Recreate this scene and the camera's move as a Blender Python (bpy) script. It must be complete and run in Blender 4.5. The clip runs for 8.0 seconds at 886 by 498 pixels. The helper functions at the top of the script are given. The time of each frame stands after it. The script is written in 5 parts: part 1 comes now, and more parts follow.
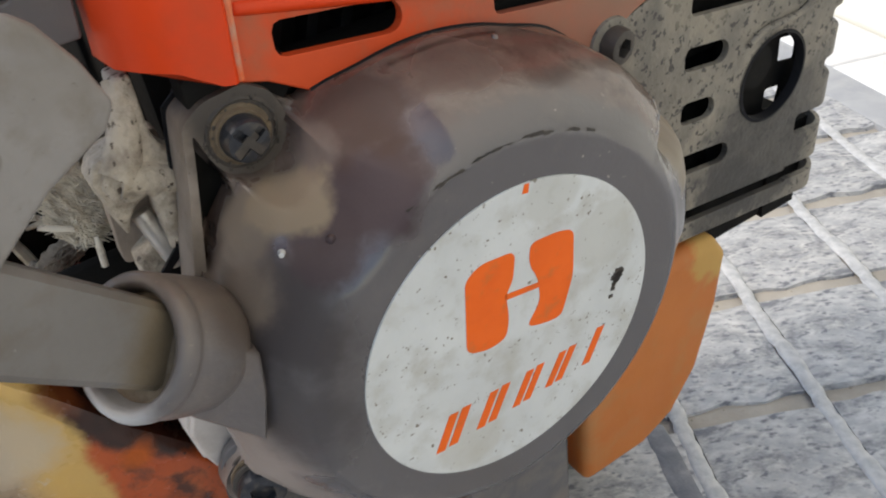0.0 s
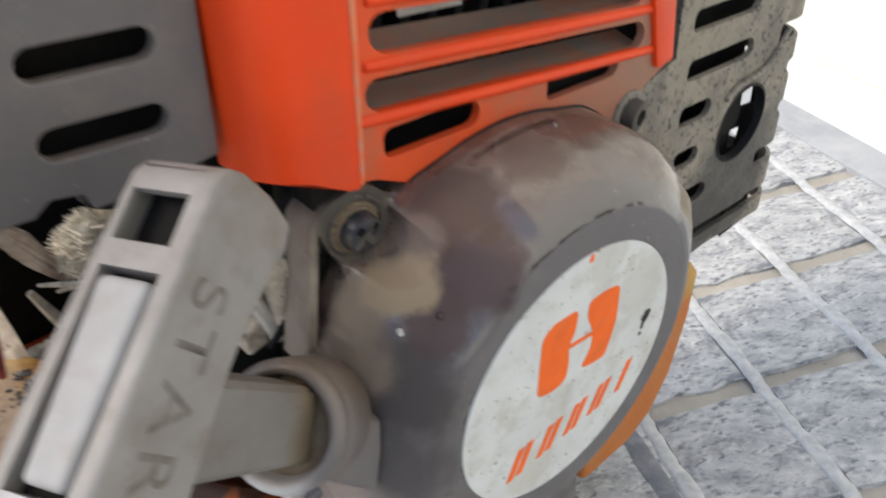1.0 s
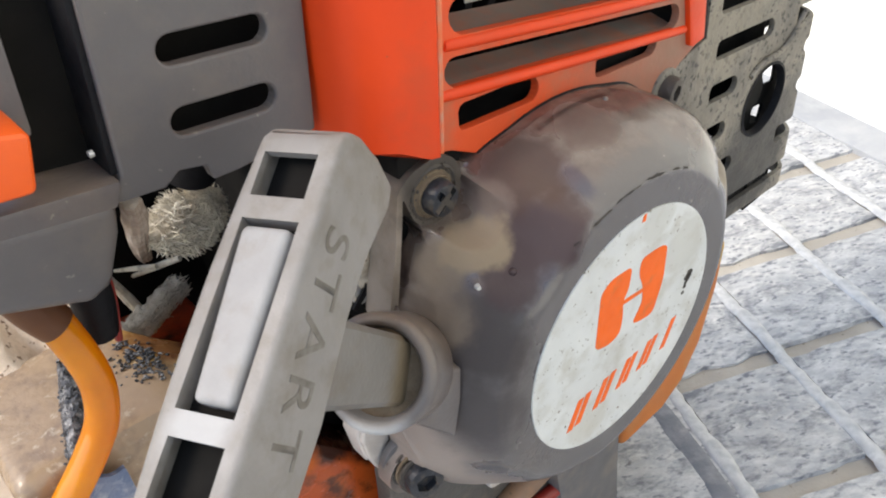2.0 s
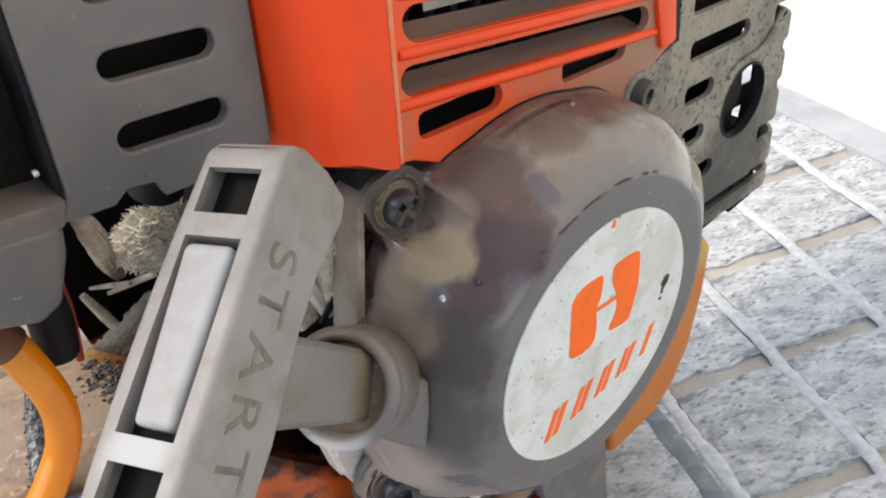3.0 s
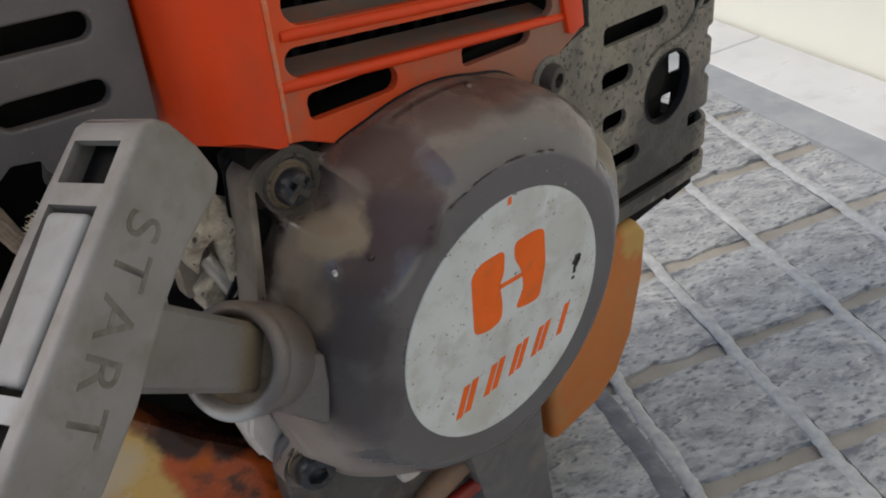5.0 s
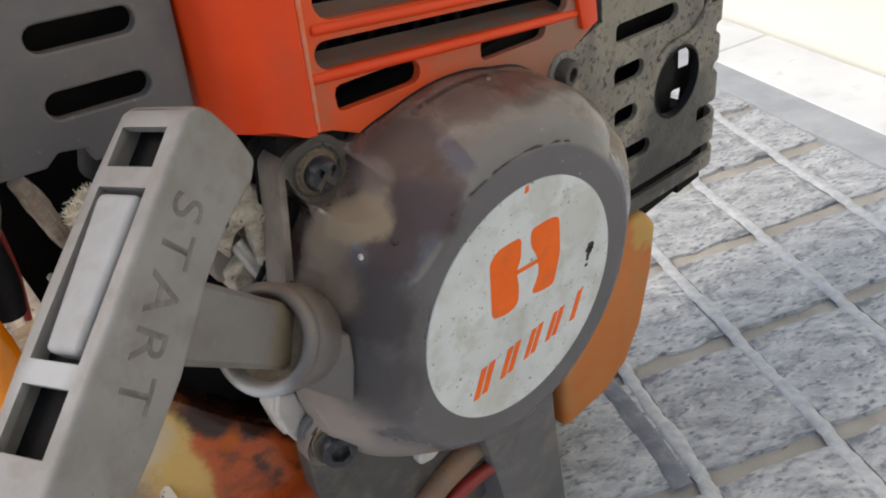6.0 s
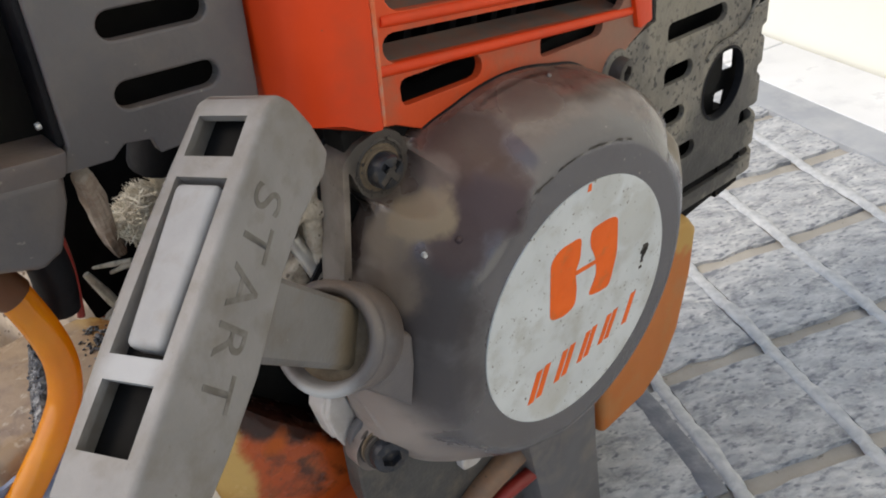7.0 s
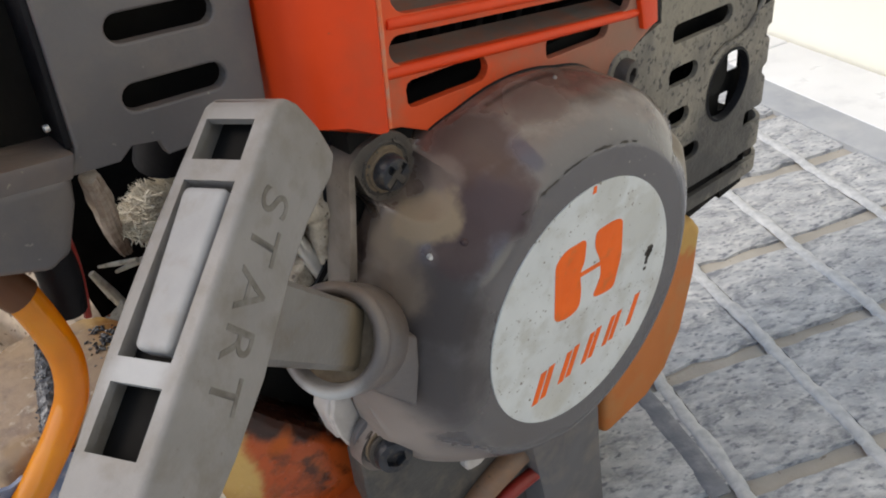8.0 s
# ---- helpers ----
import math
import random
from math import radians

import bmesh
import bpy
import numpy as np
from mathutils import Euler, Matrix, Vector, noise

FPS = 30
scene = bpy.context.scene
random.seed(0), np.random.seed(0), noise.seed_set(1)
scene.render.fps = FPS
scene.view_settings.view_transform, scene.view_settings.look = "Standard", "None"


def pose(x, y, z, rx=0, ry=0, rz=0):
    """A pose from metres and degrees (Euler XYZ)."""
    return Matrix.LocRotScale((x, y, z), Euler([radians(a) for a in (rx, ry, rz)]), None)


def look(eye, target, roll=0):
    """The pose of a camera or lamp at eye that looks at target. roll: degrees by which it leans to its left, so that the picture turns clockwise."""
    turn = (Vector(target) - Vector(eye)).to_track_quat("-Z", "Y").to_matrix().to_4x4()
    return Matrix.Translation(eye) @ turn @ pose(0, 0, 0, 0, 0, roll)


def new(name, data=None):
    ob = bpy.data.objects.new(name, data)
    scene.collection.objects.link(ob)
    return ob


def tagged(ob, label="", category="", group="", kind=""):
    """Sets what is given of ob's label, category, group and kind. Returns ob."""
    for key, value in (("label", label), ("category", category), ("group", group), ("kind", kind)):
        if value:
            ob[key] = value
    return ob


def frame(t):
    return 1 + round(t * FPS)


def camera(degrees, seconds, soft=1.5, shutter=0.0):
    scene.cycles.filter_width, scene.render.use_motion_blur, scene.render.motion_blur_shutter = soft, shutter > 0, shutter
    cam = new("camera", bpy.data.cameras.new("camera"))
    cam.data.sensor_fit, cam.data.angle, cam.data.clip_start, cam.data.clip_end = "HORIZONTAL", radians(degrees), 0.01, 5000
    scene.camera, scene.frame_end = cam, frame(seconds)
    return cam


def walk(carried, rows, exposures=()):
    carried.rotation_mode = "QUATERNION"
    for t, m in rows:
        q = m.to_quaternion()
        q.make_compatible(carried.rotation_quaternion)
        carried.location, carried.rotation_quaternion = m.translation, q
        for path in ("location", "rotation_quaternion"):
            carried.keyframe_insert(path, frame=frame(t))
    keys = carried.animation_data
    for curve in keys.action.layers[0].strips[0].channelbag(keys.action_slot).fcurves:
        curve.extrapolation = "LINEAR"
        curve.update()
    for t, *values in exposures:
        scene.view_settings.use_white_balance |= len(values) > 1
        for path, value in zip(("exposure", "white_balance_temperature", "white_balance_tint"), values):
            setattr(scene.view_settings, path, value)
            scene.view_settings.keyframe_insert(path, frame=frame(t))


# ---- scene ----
from mathutils.geometry import tessellate_polygon

# ---------------------------------------------------------------- camera
cam = camera(58.0, 8.0, soft=1.9, shutter=0.4)
PATH = [
    (0, (-0.06900, -0.10920, 0.26110), (0.02630, 0.07930, 0.12730), -11.11),
    (0.3, (-0.07767, -0.11028, 0.26487), (0.02399, 0.07439, 0.13047), -11.21),
    (0.5, (-0.07870, -0.10690, 0.27340), (0.02340, 0.07340, 0.13350), -10.67),
    (0.7, (-0.08615, -0.10288, 0.28084), (0.02347, 0.07157, 0.13924), -9.60),
    (1, (-0.10140, -0.09450, 0.29340), (0.01880, 0.07120, 0.14990), -8.97),
    (1.2, (-0.11227, -0.09285, 0.30551), (0.00457, 0.07251, 0.15887), -8.99),
    (1.5, (-0.12510, -0.09180, 0.30670), (-0.00480, 0.07350, 0.16280), -10.26),
    (1.7, (-0.12670, -0.09450, 0.30220), (-0.00550, 0.07110, 0.15950), -10.46),
    (2.8, (-0.11720, -0.10200, 0.29470), (0.00270, 0.06610, 0.15380), -12.09),
    (3, (-0.11680, -0.10260, 0.29540), (0.00380, 0.06570, 0.15530), -12.31),
    (3.3, (-0.11625, -0.10260, 0.29576), (0.01040, 0.06291, 0.15769), -11.75),
    (3.5, (-0.11030, -0.11180, 0.29550), (0.01350, 0.05510, 0.15650), -11.88),
    (3.7, (-0.10769, -0.11930, 0.29444), (0.01434, 0.04903, 0.15561), -12.75),
    (4, (-0.10360, -0.12440, 0.29040), (0.01660, 0.04570, 0.15210), -13.51),
    (4.2, (-0.10230, -0.12550, 0.28810), (0.01740, 0.04500, 0.15000), -13.79),
    (5.3, (-0.10690, -0.12480, 0.28710), (0.01510, 0.04550, 0.15070), -13.29),
    (5.5, (-0.10820, -0.12460, 0.28920), (0.01400, 0.04560, 0.15290), -13.03),
    (5.8, (-0.11115, -0.12846, 0.29165), (0.00913, 0.04204, 0.15395), -13.56),
    (6, (-0.11340, -0.12920, 0.28970), (0.00650, 0.04240, 0.15300), -13.62),
    (6.2, (-0.11733, -0.12416, 0.28864), (0.00373, 0.04776, 0.15340), -13.82),
    (6.5, (-0.12130, -0.11720, 0.28970), (0.00090, 0.05360, 0.15400), -12.94),
    (7, (-0.12340, -0.11650, 0.28830), (-0.00160, 0.05530, 0.15350), -12.94),
    (7.5, (-0.12270, -0.11770, 0.28790), (-0.00210, 0.05490, 0.15310), -12.90),
    (8, (-0.12360, -0.11600, 0.28960), (-0.00280, 0.05590, 0.15420), -12.86),
]
walk(cam, [(t, look(eye, target, roll)) for t, eye, target, roll in PATH],
     exposures=[(t, e, 7250, 10) for t, e in ((0, 0.82), (1.0, 1.06), (1.5, 1.36), (1.7, 1.34), (2.8, 1.28), (3.3, 1.18), (3.5, 0.92), (4.2, 0.13), (5.5, 0.33), (6.2, 0.71), (6.5, 0.67), (8.0, 0.63))])

# ---------------------------------------------------------------- light
world = bpy.data.worlds.new("sky")
scene.world = world
world.use_nodes = True
wn = world.node_tree.nodes
sky = wn.new("ShaderNodeTexSky")
sky.sky_type = "NISHITA"
sky.sun_disc = False
SUN_UP, SUN_TURN = 48.0, -70.0        # degrees over the horizon; turn clockwise from +y
sky.sun_elevation, sky.sun_rotation = radians(SUN_UP), radians(SUN_TURN)
world.node_tree.links.new(sky.outputs[0], wn["Background"].inputs[0])
wn["Background"].inputs[1].default_value = 0.15
sun = new("sun", bpy.data.lights.new("sun", "SUN"))
sun.data.energy, sun.data.angle, sun.data.color = 1.2, radians(24), (1.0, 0.95, 0.89)
sun.matrix_world = look((math.sin(radians(SUN_TURN)) * 3, math.cos(radians(SUN_TURN)) * 3, 3 * math.tan(radians(SUN_UP))), (0, 0, 0))


# ---------------------------------------------------------------- materials
def material(name, colour, second=None, grime=None, grime_amount=0.45, scale=45.0, fine=500.0, rough=0.5, metal=0.0,
             bump=0.15, speck=None, speck_amount=0.12, speck_soft=0.06, vary=0.0, trans=0.0, soft=0.5, stretch=(1, 1, 1), spec=0.5, patches=(), edge=0.0, bands=(), dust=None, dust_amount=0.7):
    """Two tones in large patches, grime in smaller ones, specks, uneven gloss and fine relief; lengths in metres."""
    m = bpy.data.materials.new(name)
    m.use_nodes = True
    nt = m.node_tree
    n, link = nt.nodes, nt.links.new
    out = n["Principled BSDF"]
    co = n.new("ShaderNodeTexCoord")
    mp = n.new("ShaderNodeMapping")
    mp.inputs["Scale"].default_value = stretch
    link(co.outputs["Object"], mp.inputs["Vector"])

    def cloud(size, detail=4.0, rough_=0.55, warp=0.0):
        t = n.new("ShaderNodeTexNoise")
        t.inputs["Scale"].default_value, t.inputs["Detail"].default_value = size, detail
        t.inputs["Roughness"].default_value, t.inputs["Distortion"].default_value = rough_, warp
        link(mp.outputs[0], t.inputs["Vector"])
        return t.outputs["Fac"]

    def ramp(fac, a, b):
        r = n.new("ShaderNodeMapRange")
        r.inputs["From Min"].default_value, r.inputs["From Max"].default_value = a, b
        link(fac, r.inputs["Value"])
        return r.outputs[0]

    def mix(fac, a, b):
        x = n.new("ShaderNodeMix")
        x.data_type = "RGBA"
        link(fac, x.inputs["Factor"])
        for v, i in ((a, 6), (b, 7)):
            if isinstance(v, tuple):
                x.inputs[i].default_value = (*v, 1)
            else:
                link(v, x.inputs[i])
        return x.outputs[2]

    second = second or tuple(c * 0.8 for c in colour)
    col = mix(ramp(cloud(scale), 0.5 - soft * 0.3, 0.5 + soft * 0.3), colour, second)
    if grime:
        g = cloud(scale * 1.9, 5.0, 0.6, 0.15)
        col = mix(ramp(g, 0.68 - grime_amount * 0.5, 0.98 - grime_amount * 0.5), col, grime)
    if speck:
        col = mix(ramp(cloud(fine * 0.8, 2.0, 0.6), 0.78 - speck_amount, 0.78 + speck_soft - speck_amount), col, speck)
    for kind, data, a, b, tone, amount, wobble, mask in bands:
        v = n.new("ShaderNodeVectorMath")
        if kind == "ring":
            flat = n.new("ShaderNodeVectorMath")
            flat.operation = "MULTIPLY"
            flat.inputs[1].default_value = (1, 0, 1)
            link(co.outputs["Object"], flat.inputs[0])
            v.operation = "LENGTH"
            link(flat.outputs[0], v.inputs[0])
        else:
            v.operation = "DOT_PRODUCT"
            v.inputs[1].default_value = data
            link(co.outputs["Object"], v.inputs[0])
        wob = n.new("ShaderNodeMath")
        wob.operation = "MULTIPLY_ADD"
        link(cloud(90, 5.0, 0.6), wob.inputs[0])
        wob.inputs[1].default_value = wobble * 0.002
        link(v.outputs["Value"], wob.inputs[2])
        r = n.new("ShaderNodeMapRange")
        r.interpolation_type = "SMOOTHSTEP"
        r.inputs["From Min"].default_value, r.inputs["From Max"].default_value = (a + wobble) * 0.001, (b + wobble) * 0.001
        r.inputs["To Max"].default_value = amount
        link(wob.outputs[0], r.inputs["Value"])
        f = r.outputs[0]
        if mask:
            both = n.new("ShaderNodeMath")
            both.operation = "MULTIPLY"
            link(f, both.inputs[0])
            link(ramp(cloud(mask[0], 6.0, 0.62, 0.3), mask[1], mask[2]), both.inputs[1])
            f = both.outputs[0]
        col = mix(f, col, tone)
    dull = []
    for (px, py, pz), radius, tone, amount, *crisp in patches:
        d = n.new("ShaderNodeVectorMath")
        d.operation = "DISTANCE"
        blur = crisp[0] if crisp else edge
        d.inputs[1].default_value = (px * 0.001, py * 0.001, pz * 0.001)
        link(co.outputs["Object"], d.inputs[0])
        wob = n.new("ShaderNodeMath")
        wob.operation = "MULTIPLY_ADD"
        link(cloud(110, 4.0), wob.inputs[0])
        wob.inputs[1].default_value = radius * 0.0011
        link(d.outputs["Value"], wob.inputs[2])
        r = n.new("ShaderNodeMapRange")
        r.interpolation_type = "SMOOTHSTEP"
        r.inputs["From Min"].default_value, r.inputs["From Max"].default_value = radius * (0.00158 + blur * 0.0004), radius * (0.00128 - blur * 0.0007)
        r.inputs["To Max"].default_value = amount
        link(wob.outputs[0], r.inputs["Value"])
        col = mix(r.outputs[0], col, tone)
        if crisp or sum(tone) > 0.5:
            dull.append(r.outputs[0])
    if dust:
        geo = n.new("ShaderNodeNewGeometry")
        sep = n.new("ShaderNodeSeparateXYZ")
        link(geo.outputs["Normal"], sep.inputs[0])
        up = ramp(sep.outputs["Z"], 0.25, 0.95)
        both = n.new("ShaderNodeMath")
        both.operation = "MULTIPLY"
        link(up, both.inputs[0])
        patchy = n.new("ShaderNodeMapRange")
        patchy.inputs["From Min"].default_value, patchy.inputs["From Max"].default_value = 0.3, 0.62
        patchy.inputs["To Min"].default_value, patchy.inputs["To Max"].default_value = 0.15, dust_amount
        link(cloud(70, 6.0, 0.6), patchy.inputs["Value"])
        link(patchy.outputs[0], both.inputs[1])
        col = mix(both.outputs[0], col, dust)
    if vary:
        info = n.new("ShaderNodeObjectInfo")
        hsv = n.new("ShaderNodeHueSaturation")
        r = n.new("ShaderNodeMapRange")
        r.inputs["To Min"].default_value, r.inputs["To Max"].default_value = 1 - vary, 1 + vary
        link(info.outputs["Random"], r.inputs["Value"])
        link(r.outputs[0], hsv.inputs["Value"])
        link(col, hsv.inputs["Color"])
        col = hsv.outputs[0]
    link(col, out.inputs["Base Color"])
    rr = n.new("ShaderNodeMapRange")
    rr.inputs["To Min"].default_value, rr.inputs["To Max"].default_value = max(0.05, rough - 0.14), min(1.0, rough + 0.2)
    link(cloud(scale * 3.1, 5.0), rr.inputs["Value"])
    gloss = rr.outputs[0]
    for fac in dull:
        x = n.new("ShaderNodeMix")
        link(fac, x.inputs["Factor"])
        link(gloss, x.inputs["A"])
        x.inputs["B"].default_value = 0.55
        gloss = x.outputs["Result"]
    link(gloss, out.inputs["Roughness"])
    shine = None
    for fac in dull:
        # dirt and the other painted patches are matt
        x = n.new("ShaderNodeMix")
        link(fac, x.inputs["Factor"])
        if shine:
            link(shine, x.inputs["A"])
        else:
            x.inputs["A"].default_value = spec
        x.inputs["B"].default_value = min(spec, 0.2)
        shine = x.outputs["Result"]
    out.inputs["Metallic"].default_value = metal
    out.inputs["Specular IOR Level"].default_value = spec
    if shine:
        link(shine, out.inputs["Specular IOR Level"])
    b = n.new("ShaderNodeBump")
    b.inputs["Strength"].default_value, b.inputs["Distance"].default_value = bump, 0.0006
    add = n.new("ShaderNodeMath")
    add.operation = "ADD"
    link(cloud(fine, 3.0), add.inputs[0])
    link(cloud(scale * 2, 4.0), add.inputs[1])
    link(add.outputs[0], b.inputs["Height"])
    link(b.outputs[0], out.inputs["Normal"])
    if trans:
        tl = n.new("ShaderNodeBsdfTranslucent")
        link(col, tl.inputs["Color"])
        sh = n.new("ShaderNodeMixShader")
        sh.inputs[0].default_value = trans
        link(out.outputs[0], sh.inputs[1])
        link(tl.outputs[0], sh.inputs[2])
        link(sh.outputs[0], n["Material Output"].inputs["Surface"])
    return m


# The pale patch puts the lit lower lip of the rope guide into the colour.
GREY = material("grey_plastic", (0.124, 0.112, 0.112), (0.104, 0.092, 0.094), (0.165, 0.135, 0.118), 0.44, 30, 700, 0.36, bump=0.2, speck=(0.25, 0.22, 0.19), speck_amount=0.075, dust=(0.22, 0.165, 0.125), dust_amount=0.5, edge=0.5, patches=[((-73, 10, 22), 8, (0.40, 0.41, 0.425), 0.85), ((-51, 14, 27), 9, (0.10, 0.07, 0.05), 0.7), ((-62, 10, 40), 12, (0.19, 0.15, 0.115), 0.4)])
FILTER = material("worn_grey_plastic", (0.118, 0.109, 0.110), (0.100, 0.092, 0.094), (0.150, 0.129, 0.116), 0.40, 30, 700, 0.40, bump=0.2, speck=(0.22, 0.20, 0.18), speck_amount=0.07, dust=(0.20, 0.155, 0.12), dust_amount=0.5)
SHELL = material("scuffed_grey_plastic", (0.084, 0.075, 0.076), (0.068, 0.061, 0.064), (0.115, 0.094, 0.086), 0.30, 24, 700, 0.13, bump=0.10, speck=(0.23, 0.20, 0.175), speck_amount=0.065, dust=(0.21, 0.155, 0.115), dust_amount=0.2, spec=1.0, edge=0.35,
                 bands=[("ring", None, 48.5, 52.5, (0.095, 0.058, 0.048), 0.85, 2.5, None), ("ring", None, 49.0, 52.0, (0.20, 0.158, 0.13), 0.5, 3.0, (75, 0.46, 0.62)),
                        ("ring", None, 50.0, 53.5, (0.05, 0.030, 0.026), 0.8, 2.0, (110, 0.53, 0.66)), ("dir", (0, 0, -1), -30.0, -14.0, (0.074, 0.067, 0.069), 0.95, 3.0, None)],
                 # Pale lower-left patches: dust, plus the brighter light on that flank.
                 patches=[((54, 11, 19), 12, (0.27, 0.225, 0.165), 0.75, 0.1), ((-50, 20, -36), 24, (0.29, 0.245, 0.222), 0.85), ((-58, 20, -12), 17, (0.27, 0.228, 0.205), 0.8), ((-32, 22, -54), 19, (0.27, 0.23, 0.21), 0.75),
                          # Dark patches here put the left flank's shade into the colour, with its stains.
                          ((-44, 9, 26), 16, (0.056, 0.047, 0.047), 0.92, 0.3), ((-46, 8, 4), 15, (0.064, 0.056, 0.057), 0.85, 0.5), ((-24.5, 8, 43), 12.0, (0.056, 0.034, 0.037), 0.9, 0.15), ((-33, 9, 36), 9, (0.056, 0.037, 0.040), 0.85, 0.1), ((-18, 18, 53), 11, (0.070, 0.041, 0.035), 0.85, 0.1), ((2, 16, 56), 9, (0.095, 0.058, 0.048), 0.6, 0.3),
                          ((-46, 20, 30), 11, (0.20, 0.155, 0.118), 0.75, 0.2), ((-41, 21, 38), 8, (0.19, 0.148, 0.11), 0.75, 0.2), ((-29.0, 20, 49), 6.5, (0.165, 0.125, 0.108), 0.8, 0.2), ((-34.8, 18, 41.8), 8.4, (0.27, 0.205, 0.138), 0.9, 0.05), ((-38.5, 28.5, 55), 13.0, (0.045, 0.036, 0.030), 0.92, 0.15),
                          ((48.5, 12, 32.5), 2.8, (0.42, 0.38, 0.33), 0.8, 0.1), ((43, 7, 28.4), 2.4, (0.34, 0.31, 0.275), 0.7, 0.1), ((46, 9.5, 30.4), 2.4, (0.36, 0.325, 0.285), 0.7, 0.1), ((52, 16, 33.5), 3.0, (0.33, 0.29, 0.24), 0.6, 0.2)])
GRIP = material("pale_grey_plastic", (0.238, 0.224, 0.217), (0.198, 0.187, 0.18), (0.155, 0.133, 0.11), 0.40, 60, 900, 0.55, bump=0.2, speck=(0.12, 0.10, 0.08), speck_amount=0.06, edge=0.4, bands=[("dir", (0.66, 0.36, -0.66), -67, -59, (0.15, 0.115, 0.07), 0.7, 2.5, None)], patches=[((-107.5, -2.4, 63.5), 7, (0.40, 0.405, 0.415), 0.7), ((-71, 11, 35), 9, (0.15, 0.118, 0.08), 0.6), ((-78, 5, 50), 6, (0.18, 0.15, 0.115), 0.5), ((-60, 12, 76), 8, (0.20, 0.18, 0.16), 0.4), ((-82, 8, 62), 7, (0.16, 0.14, 0.11), 0.4)])
PAD = material("worn_pale_plastic", (0.31, 0.308, 0.312), (0.26, 0.256, 0.26), (0.22, 0.2, 0.18), 0.35, 80, 800, 0.6, bump=0.12)
LETTER = material("dirt_in_letters", (0.10, 0.088, 0.074), (0.15, 0.136, 0.12), (0.21, 0.196, 0.185), 0.46, 130, 800, 0.7)
ORANGE = material("orange_plastic", (0.76, 0.060, 0.009), (0.68, 0.050, 0.008), (0.56, 0.070, 0.022), 0.24, 30, 600, 0.42, bump=0.1, speck=(0.2, 0.1, 0.06), speck_amount=0.02, spec=0.3)
ORANGE_DUSTY = material("dusty_orange_plastic", (0.72, 0.082, 0.018), (0.61, 0.076, 0.022), (0.36, 0.13, 0.07), 0.40, 34, 500, 0.5, bump=0.16, speck=(0.12, 0.07, 0.05), speck_amount=0.05, spec=0.3, edge=0.8, patches=[((52, 29, 50), 34, (0.25, 0.155, 0.11), 0.85), ((30, 29, 48), 22, (0.30, 0.14, 0.09), 0.6)])
SHELF = material("dusty_louvre", (0.20, 0.14, 0.11), (0.30, 0.11, 0.06), (0.17, 0.145, 0.125), 0.6, 60, 500, 0.7, bump=0.2)
GUARD = material("dusty_heat_guard", (0.195, 0.172, 0.138), (0.125, 0.111, 0.094), (0.27, 0.236, 0.185), 0.46, 55, 620, 0.58, bump=0.5, speck=(0.055, 0.048, 0.042), speck_amount=0.205, patches=[((112, 30, -14), 28, (0.045, 0.041, 0.038), 0.85), ((98, 30, -26), 16, (0.045, 0.041, 0.038), 0.75), ((84, 30, 46), 18, (0.27, 0.235, 0.18), 0.5), ((136, 32, 0), 14, (0.10, 0.09, 0.08), 0.6)])
COVER = material("charcoal_plastic", (0.112, 0.107, 0.110), (0.090, 0.086, 0.090), (0.20, 0.17, 0.14), 0.42, 30, 900, 0.5, bump=0.1)
PLATE = material("grimy_dark_plate", (0.070, 0.066, 0.062), (0.050, 0.047, 0.045), (0.14, 0.115, 0.09), 0.40, 60, 700, 0.55, bump=0.4, speck=(0.18, 0.15, 0.12), speck_amount=0.08)
BLACK = material("black_plastic", (0.008, 0.008, 0.010), (0.012, 0.012, 0.014), (0.03, 0.028, 0.025), 0.2, 60, 500, 0.55, bump=0.2, spec=0.15)
# Black for real soot, and for sheets put in where there is only shade.
SOOT_AND_SHADE = material("soot_and_shade_black", (0.008, 0.008, 0.008), (0.014, 0.013, 0.012), None, 0, 60, 300, 0.8, bump=0.3, spec=0.08)
STEEL = material("dark_bolt_steel", (0.018, 0.021, 0.028), (0.032, 0.035, 0.043), (0.10, 0.082, 0.065), 0.36, 250, 900, 0.32, 0.3, bump=0.3)
DIRT = material("caked_dirt", (0.15, 0.108, 0.068), (0.10, 0.073, 0.048), (0.20, 0.15, 0.098), 0.5, 180, 900, 0.9, bump=0.6)
COLLAR = material("grimy_plastic", (0.056, 0.046, 0.038), (0.042, 0.035, 0.030), (0.12, 0.096, 0.075), 0.4, 90, 700, 0.6, bump=0.35)
CAST = material("dusty_cast_metal", (0.58, 0.51, 0.42), (0.47, 0.41, 0.33), (0.23, 0.188, 0.148), 0.48, 130, 600, 0.7, bump=1.0, speck=(0.11, 0.085, 0.065), speck_amount=0.16)
PALE_METAL = material("pale_aluminium", (0.62, 0.61, 0.59), (0.5, 0.48, 0.45), (0.3, 0.26, 0.22), 0.3, 120, 800, 0.35, 0.5)
STICKER = material("white_sticker", (0.61, 0.62, 0.61), (0.53, 0.54, 0.53), (0.41, 0.39, 0.34), 0.36, 60, 900, 0.42, bump=0.05, speck=(0.17, 0.14, 0.105), speck_amount=0.112, patches=[((24, 1, 14), 10, (0.47, 0.46, 0.42), 0.6), ((-14, 1, -24), 9, (0.48, 0.46, 0.41), 0.6), ((10, 1, 30), 7, (0.46, 0.45, 0.41), 0.5)])
INK = material("orange_print", (0.86, 0.135, 0.012), (0.80, 0.12, 0.010), (0.50, 0.16, 0.05), 0.26, 120, 900, 0.5, bump=0.04, spec=0.25)
